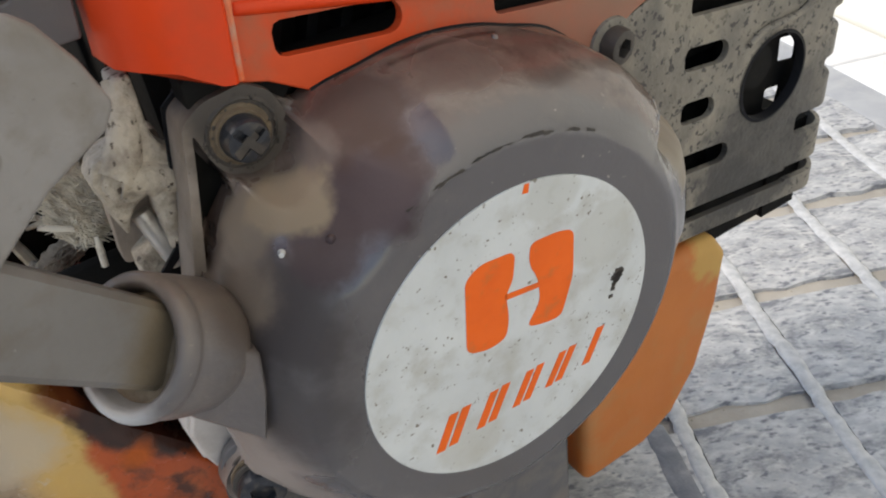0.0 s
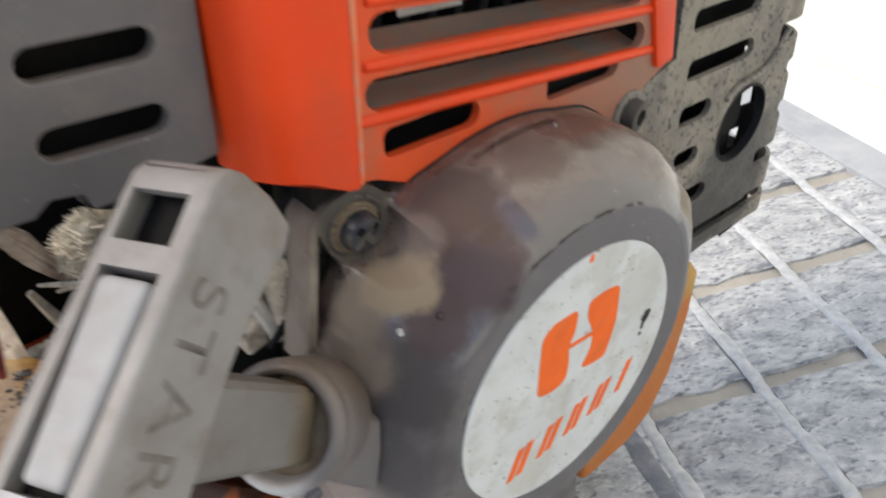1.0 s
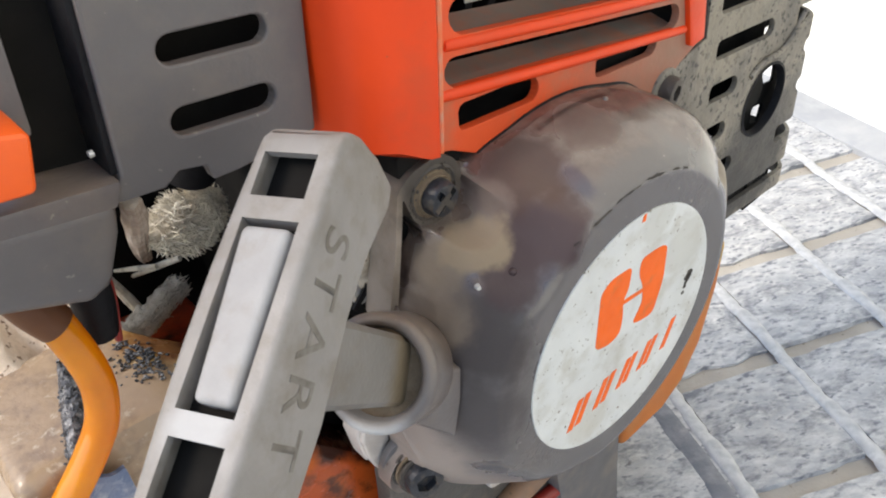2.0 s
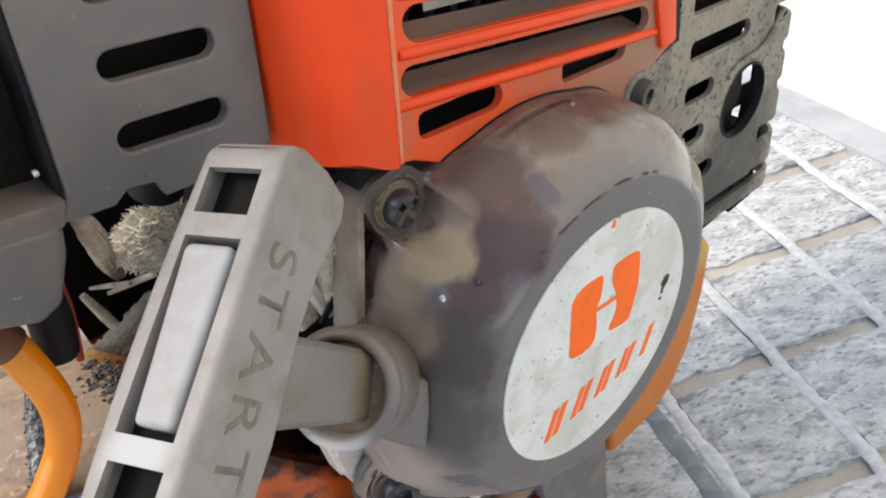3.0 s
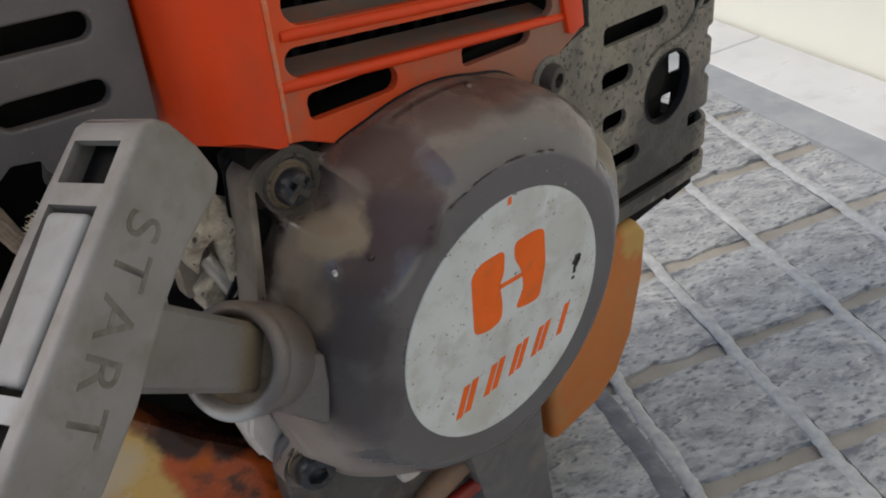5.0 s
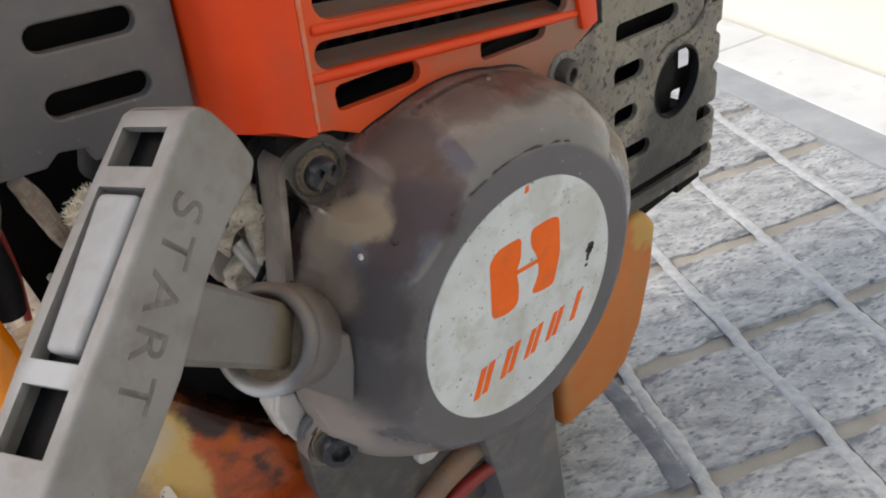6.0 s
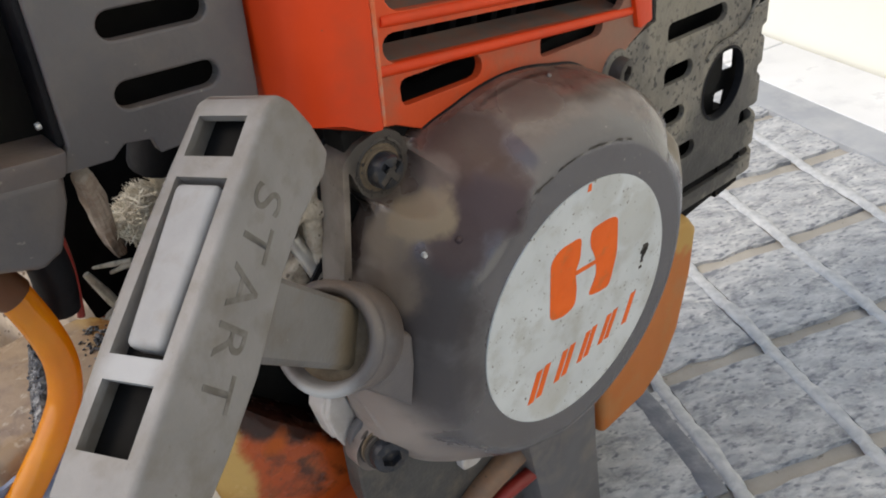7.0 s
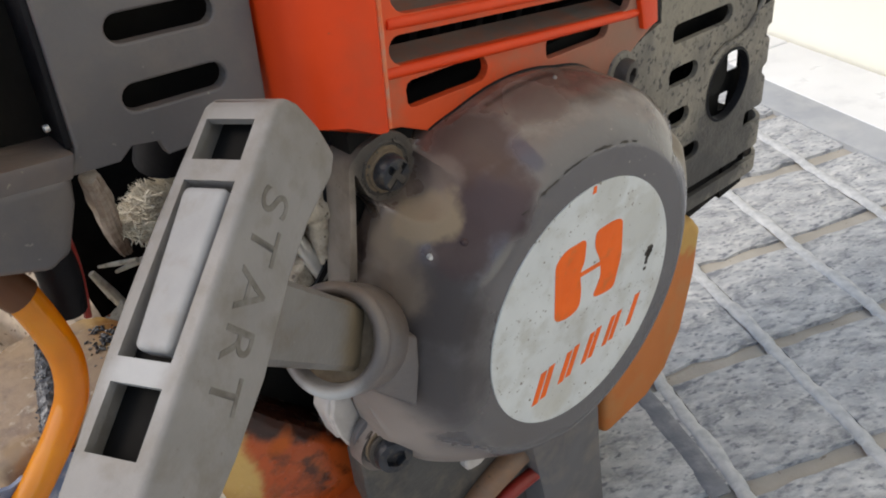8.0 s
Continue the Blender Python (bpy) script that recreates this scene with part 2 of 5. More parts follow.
TANK = material("orange_tank_plastic", (0.66, 0.22, 0.055), (0.60, 0.19, 0.045), (0.55, 0.27, 0.10), 0.35, 28, 500, 0.5, trans=0.25, bump=0.1, patches=[((94, 30, -42), 13, (0.62, 0.40, 0.13), 0.85), ((-70, 45, -42), 40, (0.62, 0.10, 0.02), 0.8), ((-64, 60, -40), 14, (0.08, 0.03, 0.015), 0.8), ((-84, 44, -40), 8, (0.10, 0.04, 0.02), 0.7)])
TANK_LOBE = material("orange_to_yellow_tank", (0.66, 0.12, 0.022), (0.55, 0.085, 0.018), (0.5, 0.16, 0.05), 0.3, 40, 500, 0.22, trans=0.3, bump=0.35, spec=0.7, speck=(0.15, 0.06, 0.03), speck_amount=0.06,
                     # Dark slant: shade under the engine, with grime; yellow: light coming through the plastic.
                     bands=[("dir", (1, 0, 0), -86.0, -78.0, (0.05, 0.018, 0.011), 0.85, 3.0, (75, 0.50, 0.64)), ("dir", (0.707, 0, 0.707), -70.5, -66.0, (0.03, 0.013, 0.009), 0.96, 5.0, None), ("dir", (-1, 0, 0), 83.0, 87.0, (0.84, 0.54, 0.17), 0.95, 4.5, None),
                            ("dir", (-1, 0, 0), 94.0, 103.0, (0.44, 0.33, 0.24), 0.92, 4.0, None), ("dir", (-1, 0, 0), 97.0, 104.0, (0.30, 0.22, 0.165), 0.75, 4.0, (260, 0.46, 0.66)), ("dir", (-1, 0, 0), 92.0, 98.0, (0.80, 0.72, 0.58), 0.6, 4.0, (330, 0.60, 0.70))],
                     edge=0.4, patches=[((-96, 64, 10), 14, (0.44, 0.33, 0.24), 0.85), ((-90, 82, 8), 11, (0.24, 0.085, 0.04), 0.85), ((-83, 46, 3), 7, (0.24, 0.065, 0.02), 0.85), ((-99, 49, -8), 12, (0.74, 0.62, 0.46), 0.8), ((-76, 46, -22), 5, (0.72, 0.16, 0.03), 0.8)])
# Darker copy of the tank red; the shade at the rear is in its colour.
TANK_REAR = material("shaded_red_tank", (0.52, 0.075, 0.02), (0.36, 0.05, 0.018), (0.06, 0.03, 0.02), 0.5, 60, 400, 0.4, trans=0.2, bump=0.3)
TANK_LIGHT = material("dusty_yellow_tank", (0.80, 0.67, 0.53), (0.68, 0.55, 0.42), (0.44, 0.33, 0.235), 0.44, 60, 420, 0.6, trans=0.12, bump=1.0, speck=(0.22, 0.14, 0.09), speck_amount=0.17)
HOSE = material("amber_hose", (0.88, 0.34, 0.012), (0.76, 0.25, 0.008), None, 0, 40, 300, 0.08, trans=0.4, bump=0.02, spec=0.9)
FERRULE = material("brown_hose_end", (0.16, 0.055, 0.018), (0.11, 0.04, 0.015), None, 0, 60, 300, 0.4, trans=0.2)
OIL = material("oily_crust", (0.022, 0.025, 0.032), (0.06, 0.062, 0.07), (0.36, 0.36, 0.37), 0.42, 260, 700, 0.25, bump=1.0)
STRAW = material("dry_grass", (0.80, 0.75, 0.64), (0.68, 0.62, 0.52), (0.30, 0.25, 0.19), 0.36, 150, 600, 0.85)
LEVER = material("bright_orange_lever", (0.85, 0.115, 0.012), (0.8, 0.10, 0.012), None, 0, 60, 500, 0.4)
BLUE = material("blue_cloth", (0.12, 0.16, 0.26), (0.18, 0.21, 0.30), (0.45, 0.46, 0.50), 0.36, 150, 900, 0.8, bump=0.8)
RED = material("red_cable", (0.24, 0.018, 0.012), None, None, 0, 80, 500, 0.4)
PAPER = material("white_paper_label", (0.6, 0.6, 0.58), (0.5, 0.49, 0.46), (0.3, 0.27, 0.24), 0.3, 80, 600, 0.6)
BAR = material("dark_print", (0.10, 0.10, 0.10), None, None, 0, 80, 500, 0.6)
STONE = material("blue_grey_paver", (0.36, 0.37, 0.385), (0.21, 0.22, 0.237), (0.58, 0.58, 0.575), 0.56, 72, 300, 0.8, bump=1.2, speck=(0.17, 0.18, 0.203), speck_amount=0.23, speck_soft=0.14, vary=0.09, soft=0.13, stretch=(0.7, 1.2, 1))
BEAD = material("pale_joint", (0.54, 0.545, 0.55), (0.44, 0.45, 0.46), (0.36, 0.37, 0.385), 0.5, 110, 400, 0.85, bump=0.4)
CEMENT = material("grey_cement", (0.36, 0.372, 0.388), (0.305, 0.318, 0.338), (0.41, 0.415, 0.42), 0.45, 22, 300, 0.85, bump=0.5)
MORTAR = material("beige_mortar", (0.39, 0.36, 0.315), (0.32, 0.30, 0.265), (0.45, 0.42, 0.375), 0.45, 20, 300, 0.9, bump=0.6, speck=(0.2, 0.18, 0.15), speck_amount=0.1)
MARBLE = material("white_marble", (0.72, 0.72, 0.72), (0.66, 0.66, 0.66), (0.52, 0.52, 0.53), 0.3, 14, 200, 0.3, bump=0.02)
SCUFF = material("scuffed_orange", (0.62, 0.22, 0.11), (0.70, 0.12, 0.03), (0.45, 0.28, 0.2), 0.4, 90, 600, 0.6, bump=0.2)
STEM = material("grimy_grip_plastic", (0.16, 0.15, 0.142), (0.135, 0.126, 0.118), (0.12, 0.10, 0.08), 0.42, 60, 800, 0.5, bump=0.3, speck=(0.30, 0.28, 0.26), speck_amount=0.05, bands=[("dir", (0.66, 0.36, -0.66), -68, -61, (0.15, 0.11, 0.062), 0.75, 3.0, None)])
RIB = material("dusty_tan_plastic", (0.27, 0.145, 0.08), (0.20, 0.105, 0.06), (0.16, 0.11, 0.08), 0.4, 60, 600, 0.55, bump=0.2, speck=(0.12, 0.08, 0.05), speck_amount=0.08)
DARK_JOINT = material("stained_joint", (0.19, 0.20, 0.225), (0.14, 0.15, 0.175), (0.27, 0.275, 0.29), 0.4, 60, 400, 0.8, bump=0.6)
TAB = material("tan_dusty_plastic", (0.30, 0.25, 0.212), (0.24, 0.197, 0.163), (0.17, 0.134, 0.105), 0.4, 50, 700, 0.55, bump=0.25, speck=(0.12, 0.09, 0.07), speck_amount=0.07, edge=0.4, patches=[((-36, 27, 60), 13.5, (0.035, 0.029, 0.025), 0.9), ((-35.5, 27, 48), 12, (0.048, 0.038, 0.031), 0.85)])
STREAK = material("dark_dirt_line", (0.035, 0.03, 0.027), (0.06, 0.05, 0.042), None, 0, 200, 800, 0.8)
BARK = material("dry_brown_stalk", (0.44, 0.355, 0.295), (0.31, 0.24, 0.19), (0.52, 0.45, 0.38), 0.5, 120, 600, 0.85, bump=0.8)
FELT = material("grey_fibre_mat", (0.56, 0.53, 0.47), (0.44, 0.41, 0.36), (0.30, 0.27, 0.23), 0.45, 150, 900, 0.9, bump=0.8)
BLADE = material("pale_dusty_plastic", (0.58, 0.53, 0.50), (0.50, 0.455, 0.42), (0.36, 0.31, 0.28), 0.3, 70, 700, 0.5, bump=0.15)
WALL = material("cream_wall_paint", (0.80, 0.785, 0.70), (0.77, 0.755, 0.67), None, 0, 6, 300, 0.8, bump=0.1)


# ---------------------------------------------------------------- mesh helpers (millimetres)
MM = 0.001


def finish(bm, angle=34):
    bmesh.ops.remove_doubles(bm, verts=bm.verts, dist=1e-4)
    bmesh.ops.recalc_face_normals(bm, faces=bm.faces)
    for f in bm.faces:
        f.smooth = True
    for e in bm.edges:
        if len(e.link_faces) == 2 and e.calc_face_angle(0) > radians(angle):
            e.smooth = False
    return bm


def part(name, bm, mat, parent=None, label="", angle=34):
    """Links a bmesh drawn in millimetres as one mesh object."""
    finish(bm, angle)
    bmesh.ops.scale(bm, vec=(MM, MM, MM), verts=bm.verts)
    me = bpy.data.meshes.new(name)
    bm.to_mesh(me)
    bm.free()
    me.materials.append(mat)
    ob = new(name, me)
    ob.parent = parent
    return tagged(ob, label=label)


def place(bm, m):
    bmesh.ops.transform(bm, matrix=m, verts=bm.verts)
    return bm


def join(*bms):
    out = bms[0]
    for b in bms[1:]:
        me = bpy.data.meshes.new("joint")
        b.to_mesh(me)
        b.free()
        out.from_mesh(me)
        bpy.data.meshes.remove(me)
    return out


def bevel_all(bm, width, segments=2, angle=30):
    edges = [e for e in bm.edges if len(e.link_faces) == 2 and e.calc_face_angle(0) > radians(angle)]
    bmesh.ops.bevel(bm, geom=edges, offset=width, segments=segments, affect="EDGES", profile=0.6, clamp_overlap=True)
    return bm


def box(x0, x1, y0, y1, z0, z1, bevel=0.0, segments=2):
    bm = bmesh.new()
    bmesh.ops.create_cube(bm, size=1, matrix=Matrix.Translation(((x0 + x1) / 2, (y0 + y1) / 2, (z0 + z1) / 2)) @ Matrix.Diagonal((x1 - x0, y1 - y0, z1 - z0, 1)))
    return bevel_all(bm, bevel, segments) if bevel else bm


def prism(outline, y0, y1, bevel=0.0, segments=2):
    """An outline in x and z, drawn out from y0 to y1."""
    bm = bmesh.new()
    front = [bm.verts.new((x, y0, z)) for x, z in outline]
    back = [bm.verts.new((x, y1, z)) for x, z in outline]
    bm.faces.new(front)
    bm.faces.new(back[::-1])
    for i in range(len(outline)):
        j = (i + 1) % len(outline)
        bm.faces.new((front[i], back[i], back[j], front[j]))
    bmesh.ops.recalc_face_normals(bm, faces=bm.faces)
    return bevel_all(bm, bevel, segments) if bevel else bm


def cylinder(p, q, r, r2=None, segments=32, bevel=0.0):
    p, q = Vector(p), Vector(q)
    bm = bmesh.new()
    turn = (q - p).to_track_quat("Z", "Y").to_matrix().to_4x4()
    bmesh.ops.create_cone(bm, cap_ends=True, segments=segments, radius1=r, radius2=r if r2 is None else r2, depth=(q - p).length,
                          matrix=Matrix.Translation((p + q) / 2) @ turn)
    return bevel_all(bm, bevel, 2, 50) if bevel else bm


def curve_points(pts, per=8):
    """A smooth line through points."""
    pts = [Vector(p) for p in pts]
    out = []
    for i in range(len(pts) - 1):
        a, b, c, d = pts[max(i - 1, 0)], pts[i], pts[i + 1], pts[min(i + 2, len(pts) - 1)]
        for k in range(per):
            t = k / per
            out.append(0.5 * ((2 * b) + (c - a) * t + (2 * a - 5 * b + 4 * c - d) * t * t + (3 * b - a - 3 * c + d) * t ** 3))
    return out + [pts[-1]]


def tube(pts, radius, segments=16, per=8, ends=True):
    pts = curve_points(pts, per)
    radii = radius if isinstance(radius, (list, tuple)) else [radius, radius]
    bm = bmesh.new()
    rings = []
    side = Vector((0, 0, 1))
    for i, p in enumerate(pts):
        ahead = (pts[min(i + 1, len(pts) - 1)] - pts[max(i - 1, 0)]).normalized()
        side = (side - ahead * side.dot(ahead))
        side = side.normalized() if side.length > 1e-3 else ahead.orthogonal().normalized()
        other = ahead.cross(side)
        f = i / (len(pts) - 1) * (len(radii) - 1)
        k = min(int(f), len(radii) - 2)
        r = radii[k] + (radii[k + 1] - radii[k]) * (f - k)
        rings.append([bm.verts.new(p + (side * math.cos(2 * math.pi * s / segments) + other * math.sin(2 * math.pi * s / segments)) * r) for s in range(segments)])
    for a, b in zip(rings, rings[1:]):
        for s in range(segments):
            bm.faces.new((a[s], a[(s + 1) % segments], b[(s + 1) % segments], b[s]))
    if ends:
        bm.faces.new(rings[0][::-1])
        bm.faces.new(rings[-1])
    return bm


def stadium(cx, cz, length, height, slope=0.0, square=False, n=8):
    """A slot's outline: rounded ends (or one square, slanted left end)."""
    r, h = height / 2, length / 2 - height / 2
    pts = [(h + r * math.cos(a), r * math.sin(a)) for a in [-math.pi / 2 + math.pi * k / n for k in range(n + 1)]]
    if square:
        pts += [(-h - r * 0.4, r), (-h - r * 0.75, r * 0.85), (-h - r * 0.95, r * 0.45), (-h - r * 0.98, -r * 0.5), (-h - r * 0.8, -r * 0.88), (-h - r * 0.4, -r)]
    else:
        pts += [(-h + r * math.cos(a), r * math.sin(a)) for a in [math.pi / 2 + math.pi * k / n for k in range(n + 1)]]
    return [(cx + x, cz + z + slope * x) for x, z in pts]


def carved(bm, cutters, bevel=0.0):
    """The solid less the cutters, with softened edges."""
    obs = []
    for b in (bm, join(*cutters)):
        bmesh.ops.recalc_face_normals(b, faces=b.faces)
        me = bpy.data.meshes.new("solid")
        b.to_mesh(me)
        b.free()
        obs.append(new("solid", me))
    mod = obs[0].modifiers.new("cut", "BOOLEAN")
    mod.operation, mod.object, mod.solver, mod.use_self = "DIFFERENCE", obs[1], "EXACT", True
    if bevel:
        bv = obs[0].modifiers.new("edge", "BEVEL")
        bv.width, bv.segments, bv.limit_method, bv.angle_limit = bevel, 2, "ANGLE", radians(45)
    dg = bpy.context.evaluated_depsgraph_get()
    me = bpy.data.meshes.new_from_object(obs[0].evaluated_get(dg))
    out = bmesh.new()
    out.from_mesh(me)
    for o in obs:
        d = o.data
        bpy.data.objects.remove(o)
        bpy.data.meshes.remove(d)
    bpy.data.meshes.remove(me)
    return out


def rounded(outline, radius=1.6, n=5):
    out = []
    for i, p in enumerate(outline):
        p, a, b = Vector(p), Vector(outline[i - 1]), Vector(outline[(i + 1) % len(outline)])
        r = min(radius, (a - p).length * 0.45, (b - p).length * 0.45)
        s, e = p + (a - p).normalized() * r, p + (b - p).normalized() * r
        for k in range(n + 1):
            t = k / n
            out.append(tuple(s * (1 - t) ** 2 + p * 2 * t * (1 - t) + e * t * t))
    return out


def smooth(a, b, x):
    t = min(1.0, max(0.0, (x - a) / (b - a)))
    return t * t * (3 - 2 * t)


def along(table, x):
    for (x0, y0), (x1, y1) in zip(table, table[1:]):
        if x <= x1:
            return y0 + (y1 - y0) * max(0.0, (x - x0)) / (x1 - x0)
    return table[-1][1]


# ---------------------------------------------------------------- pavement, kerb and wall
PAVE_TURN = -27.3           # the paving runs askew to the engine
pave = Matrix.Rotation(radians(PAVE_TURN), 4, "Z")


def ground_sheet():
    bm = bmesh.new()
    bmesh.ops.create_grid(bm, x_segments=1, y_segments=1, size=30000, matrix=Matrix.Translation((0, 0, -3.4)))
    return tagged(part("ground", bm, MORTAR), "beige mortar bed under small grey pavers", "ground", kind="structure")


ground_sheet()
pavement = tagged(new("pavement"), "small blue-grey stone pavers in beige joints", "pavement", kind="structure")
pavement.matrix_world = pave

skirting = tagged(new("kerb"), "white marble strip between pavers and wall", "kerb", kind="structure")
edge_line = Matrix.Rotation(radians(PAVE_TURN + 5.5), 4, "Z")
skirting.matrix_world = edge_line
for k in range(-9, 18):
    part("marble_slab", box(340, 404.5, k * 300 + 100.8, k * 300 + 399.2, -30, 3, 2.5, 3), MARBLE, skirting)
wall = part("wall", box(408, 560, -3000, 6000, -60, 2600), WALL)
wall.matrix_world = edge_line
cement = bmesh.new()
rows = []
for k in range(-90, 180):
    y = k * 30.0
    wander = 1.6 * noise.noise((y * 0.021, 0, 5)) + 0.8 * noise.noise((y * 0.09, 0, 8))
    rows.append([cement.verts.new((x, y, z)) for x, z in ((311.5 + wander, -9), (312.0 + wander, 0.9), (315.5 + wander, 1.9), (341.5, 2.3), (341.5, -9))])
for a, b in zip(rows, rows[1:]):
    for i in range(4):
        cement.faces.new((a[i], a[i + 1], b[i + 1], b[i]))
part("cement_border", cement, CEMENT, skirting, "plain grey cement border", 60)
tagged(wall, "smooth cream painted house wall", "wall", kind="structure")

# ---------------------------------------------------------------- the engine
ENGINE = Matrix(((1.0, 0.0, -0.004, 0.0), (0.0, 0.9953, -0.097, 0.0), (0.004, 0.097, 0.9953, 0.155), (0, 0, 0, 1)))
engine = tagged(new("brush_cutter_engine"), "dusty orange and grey brush cutter engine on paving", "engine")
engine.matrix_world = ENGINE


# starter cover: a shallow drum with two screw ears
EARS = [(-35.8, 51.2, 8.6), (-54.6, -28.7, 8.5)]
FACE = [(0, 0.9), (44.6, 1.1), (46.0, 1.6), (47.5, 2.7), (49.0, 4.4), (50.5, 6.7), (52.0, 9.5), (53.5, 12.7), (55.5, 18.0), (57.2, 24.3), (58.5, 29.5), (90, 29.5)]
LOW = [(0, 0.9), (43.0, 1.2), (45.0, 1.7), (47.0, 3.0), (49.0, 5.2), (52.0, 9.2), (55.0, 13.0), (58.0, 16.8), (60.5, 20.8), (61.5, 27.0), (90, 28)]
BULGE = [(0, 0.9), (44.4, 1.2), (46.0, 1.9), (48.0, 3.0), (52.0, 5.6), (55.0, 8.2), (57.0, 11.0), (58.0, 14.5), (58.3, 20), (58.5, 29.5), (90, 29.5)]
LEFT = [(0, 0.9), (43.0, 1.2), (46.0, 2.6), (48.5, 5.6), (51.0, 9.4), (54.0, 13.6), (57.0, 20.0), (58.5, 27.0), (90, 27.5)]
LOBE = [(0, 0.9), (44.2, 1.2), (46.5, 1.8), (48.6, 3.2), (54.0, 6.2), (57.5, 9.0), (59.8, 13.5), (60.5, 20), (61.0, 27.5), (90, 27.5)]


def cover_edge(th):
    r = 58.3 - 1.7 * smooth(0.95, 1.2, th) * (1 - smooth(1.75, 2.0, th)) + 2.6 * smooth(-0.30, -0.05, th) * (1 - smooth(0.50, 0.58, th))
    r += 3.4 * smooth(-3.1, -2.6, th) * (1 - smooth(-1.85, -1.4, th))
    for x, z, rad in EARS:
        far, dir_ = math.hypot(x, z), math.atan2(z, x)
        d = (th - dir_ + math.pi) % (2 * math.pi) - math.pi
        s = far * math.sin(d)
        if abs(d) < 1:
            lug = far * math.cos(d) + math.sqrt(max(0.0, rad * rad - s * s)) - 2.5 * max(0.0, abs(s) - rad)
            h = max(0.0, 1 - abs(lug - r) / 4.0)
            r = max(r, lug) + h * h
    return r


def soft_max(a, b, k):
    """The deeper of two surfaces, with a rounded ridge of width k between them."""
    h = max(0.0, k - abs(a - b)) / k
    return max(a, b) + h * h * k * 0.25


def cover_depth(x, z):
    r, th = math.hypot(x, z), math.atan2(z, x)
    # the drum, whose shoulder bulges on the side of the silencer
    bulge = smooth(0.50, 0.55, th) * (1 - smooth(0.80, 1.25, th))
    y = along(FACE, r) * (1 - bulge) + along(BULGE, r) * bulge
    lobe = smooth(-0.30, -0.05, th) * (1 - smooth(0.565, 0.59, th))
    y = y * (1 - lobe) + along(LOBE, r) * lobe
    y += 8.5 * smooth(0.34, 0.53, th) * (1 - smooth(0.565, 0.59, th)) * smooth(47.5, 54, r)
    left = smooth(2.02, 2.12, th) + smooth(-2.2, -2.5, th)
    y = y * (1 - left) + along(LEFT, r) * left
    low = smooth(-3.1, -2.8, th) * (1 - smooth(-1.95, -1.7, th))
    y = y * (1 - low) + along(LOW, r) * low
    if x < -6 and z > 20:
        # a flat roof ends in a ridge over a facet that faces the grip
        roof = 3.2 - 0.25 * (x + 16) + 2.02 * (z - 44.9)
        facet = 3.2 - 0.80 * (x + 16) + 1.083 * (z - 44.9)
        top = soft_max(roof, facet, 1.6)
        y = soft_max(y, top, 1.5) if th > 1.9 else y + (soft_max(y, top, 1.5) - y) * smooth(1.72, 1.9, th)
        # a round terrace that catches dust, cut back into the drum below the screw
        d = math.hypot(x + 36.5, z - 46.0)
        terrace = 17.0 + 0.55 * (z - 46.0) - 0.25 * (x + 36.5) - 1.5 * max(0.0, d - 10.0)
        y = soft_max(y, terrace, 6.0) if d < 22 else y
        # the round pocket in which the screw sits
        d = math.hypot(x + 36.0, z - 51.4)
        y = max(y, 27.4 - 6.0 * max(0.0, d - 8.4)) if d < 13 else y
    # a narrow groove between the cover and the upright flange
    f = (z - 26.0) / 26.0
    if 0 < f < 1.05 and x < -38:
        near = -50.6 + 6.4 * f
        y += (36.0 - y) * smooth(near - 1.2, near - 0.4, x) * (1 - smooth(near + 4.6 * f, near + 4.6 * f + 0.9, x)) * smooth(0, 0.12, f)
    d = math.hypot(x + 35.8, z - 51.2)
    y += 2.0 * (1 - smooth(6.0, 9.0, d)) * smooth(20, 26, y)
    d = math.hypot(x + 54.6, z + 28.7)
    y += 2.0 * (1 - smooth(6.0, 8.0, d)) * smooth(20, 26, y)
    return y


def starter_shell():
    bm = bmesh.new()
    n, rs = 640, [0, 8, 16, 24, 31, 36, 39, 41.5, 43.2, 44.2] + [45.0 + 0.6 * k for k in range(21)]
    rings = []
    for k in range(len(rs) + 7):
        ring = []
        for s in range(n):
            th = -math.pi + 2 * math.pi * s / n
            r = rs[k] if k < len(rs) else 57.5 + (cover_edge(th) - 57.5) * (k - len(rs) + 1) / 6
            if k == len(rs) + 6:
                r = cover_edge(th)
            x, z = r * math.cos(th), r * math.sin(th)
            y = cover_depth(x, z) if k < len(rs) + 6 else 32.5
            ring.append(bm.verts.new((x, y, z)) if r or s == 0 else ring[0])
        rings.append(ring)
    for a, b in zip(rings, rings[1:]):
        for s in range(n):
            t = (s + 1) % n
            vs = []
            for v in (a[s], a[t], b[t], b[s]):
                if v not in vs:
                    vs.append(v)
            bm.faces.new(vs)
    bm.faces.new(rings[-1])
    return bm


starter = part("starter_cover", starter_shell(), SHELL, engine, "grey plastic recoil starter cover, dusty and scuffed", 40)


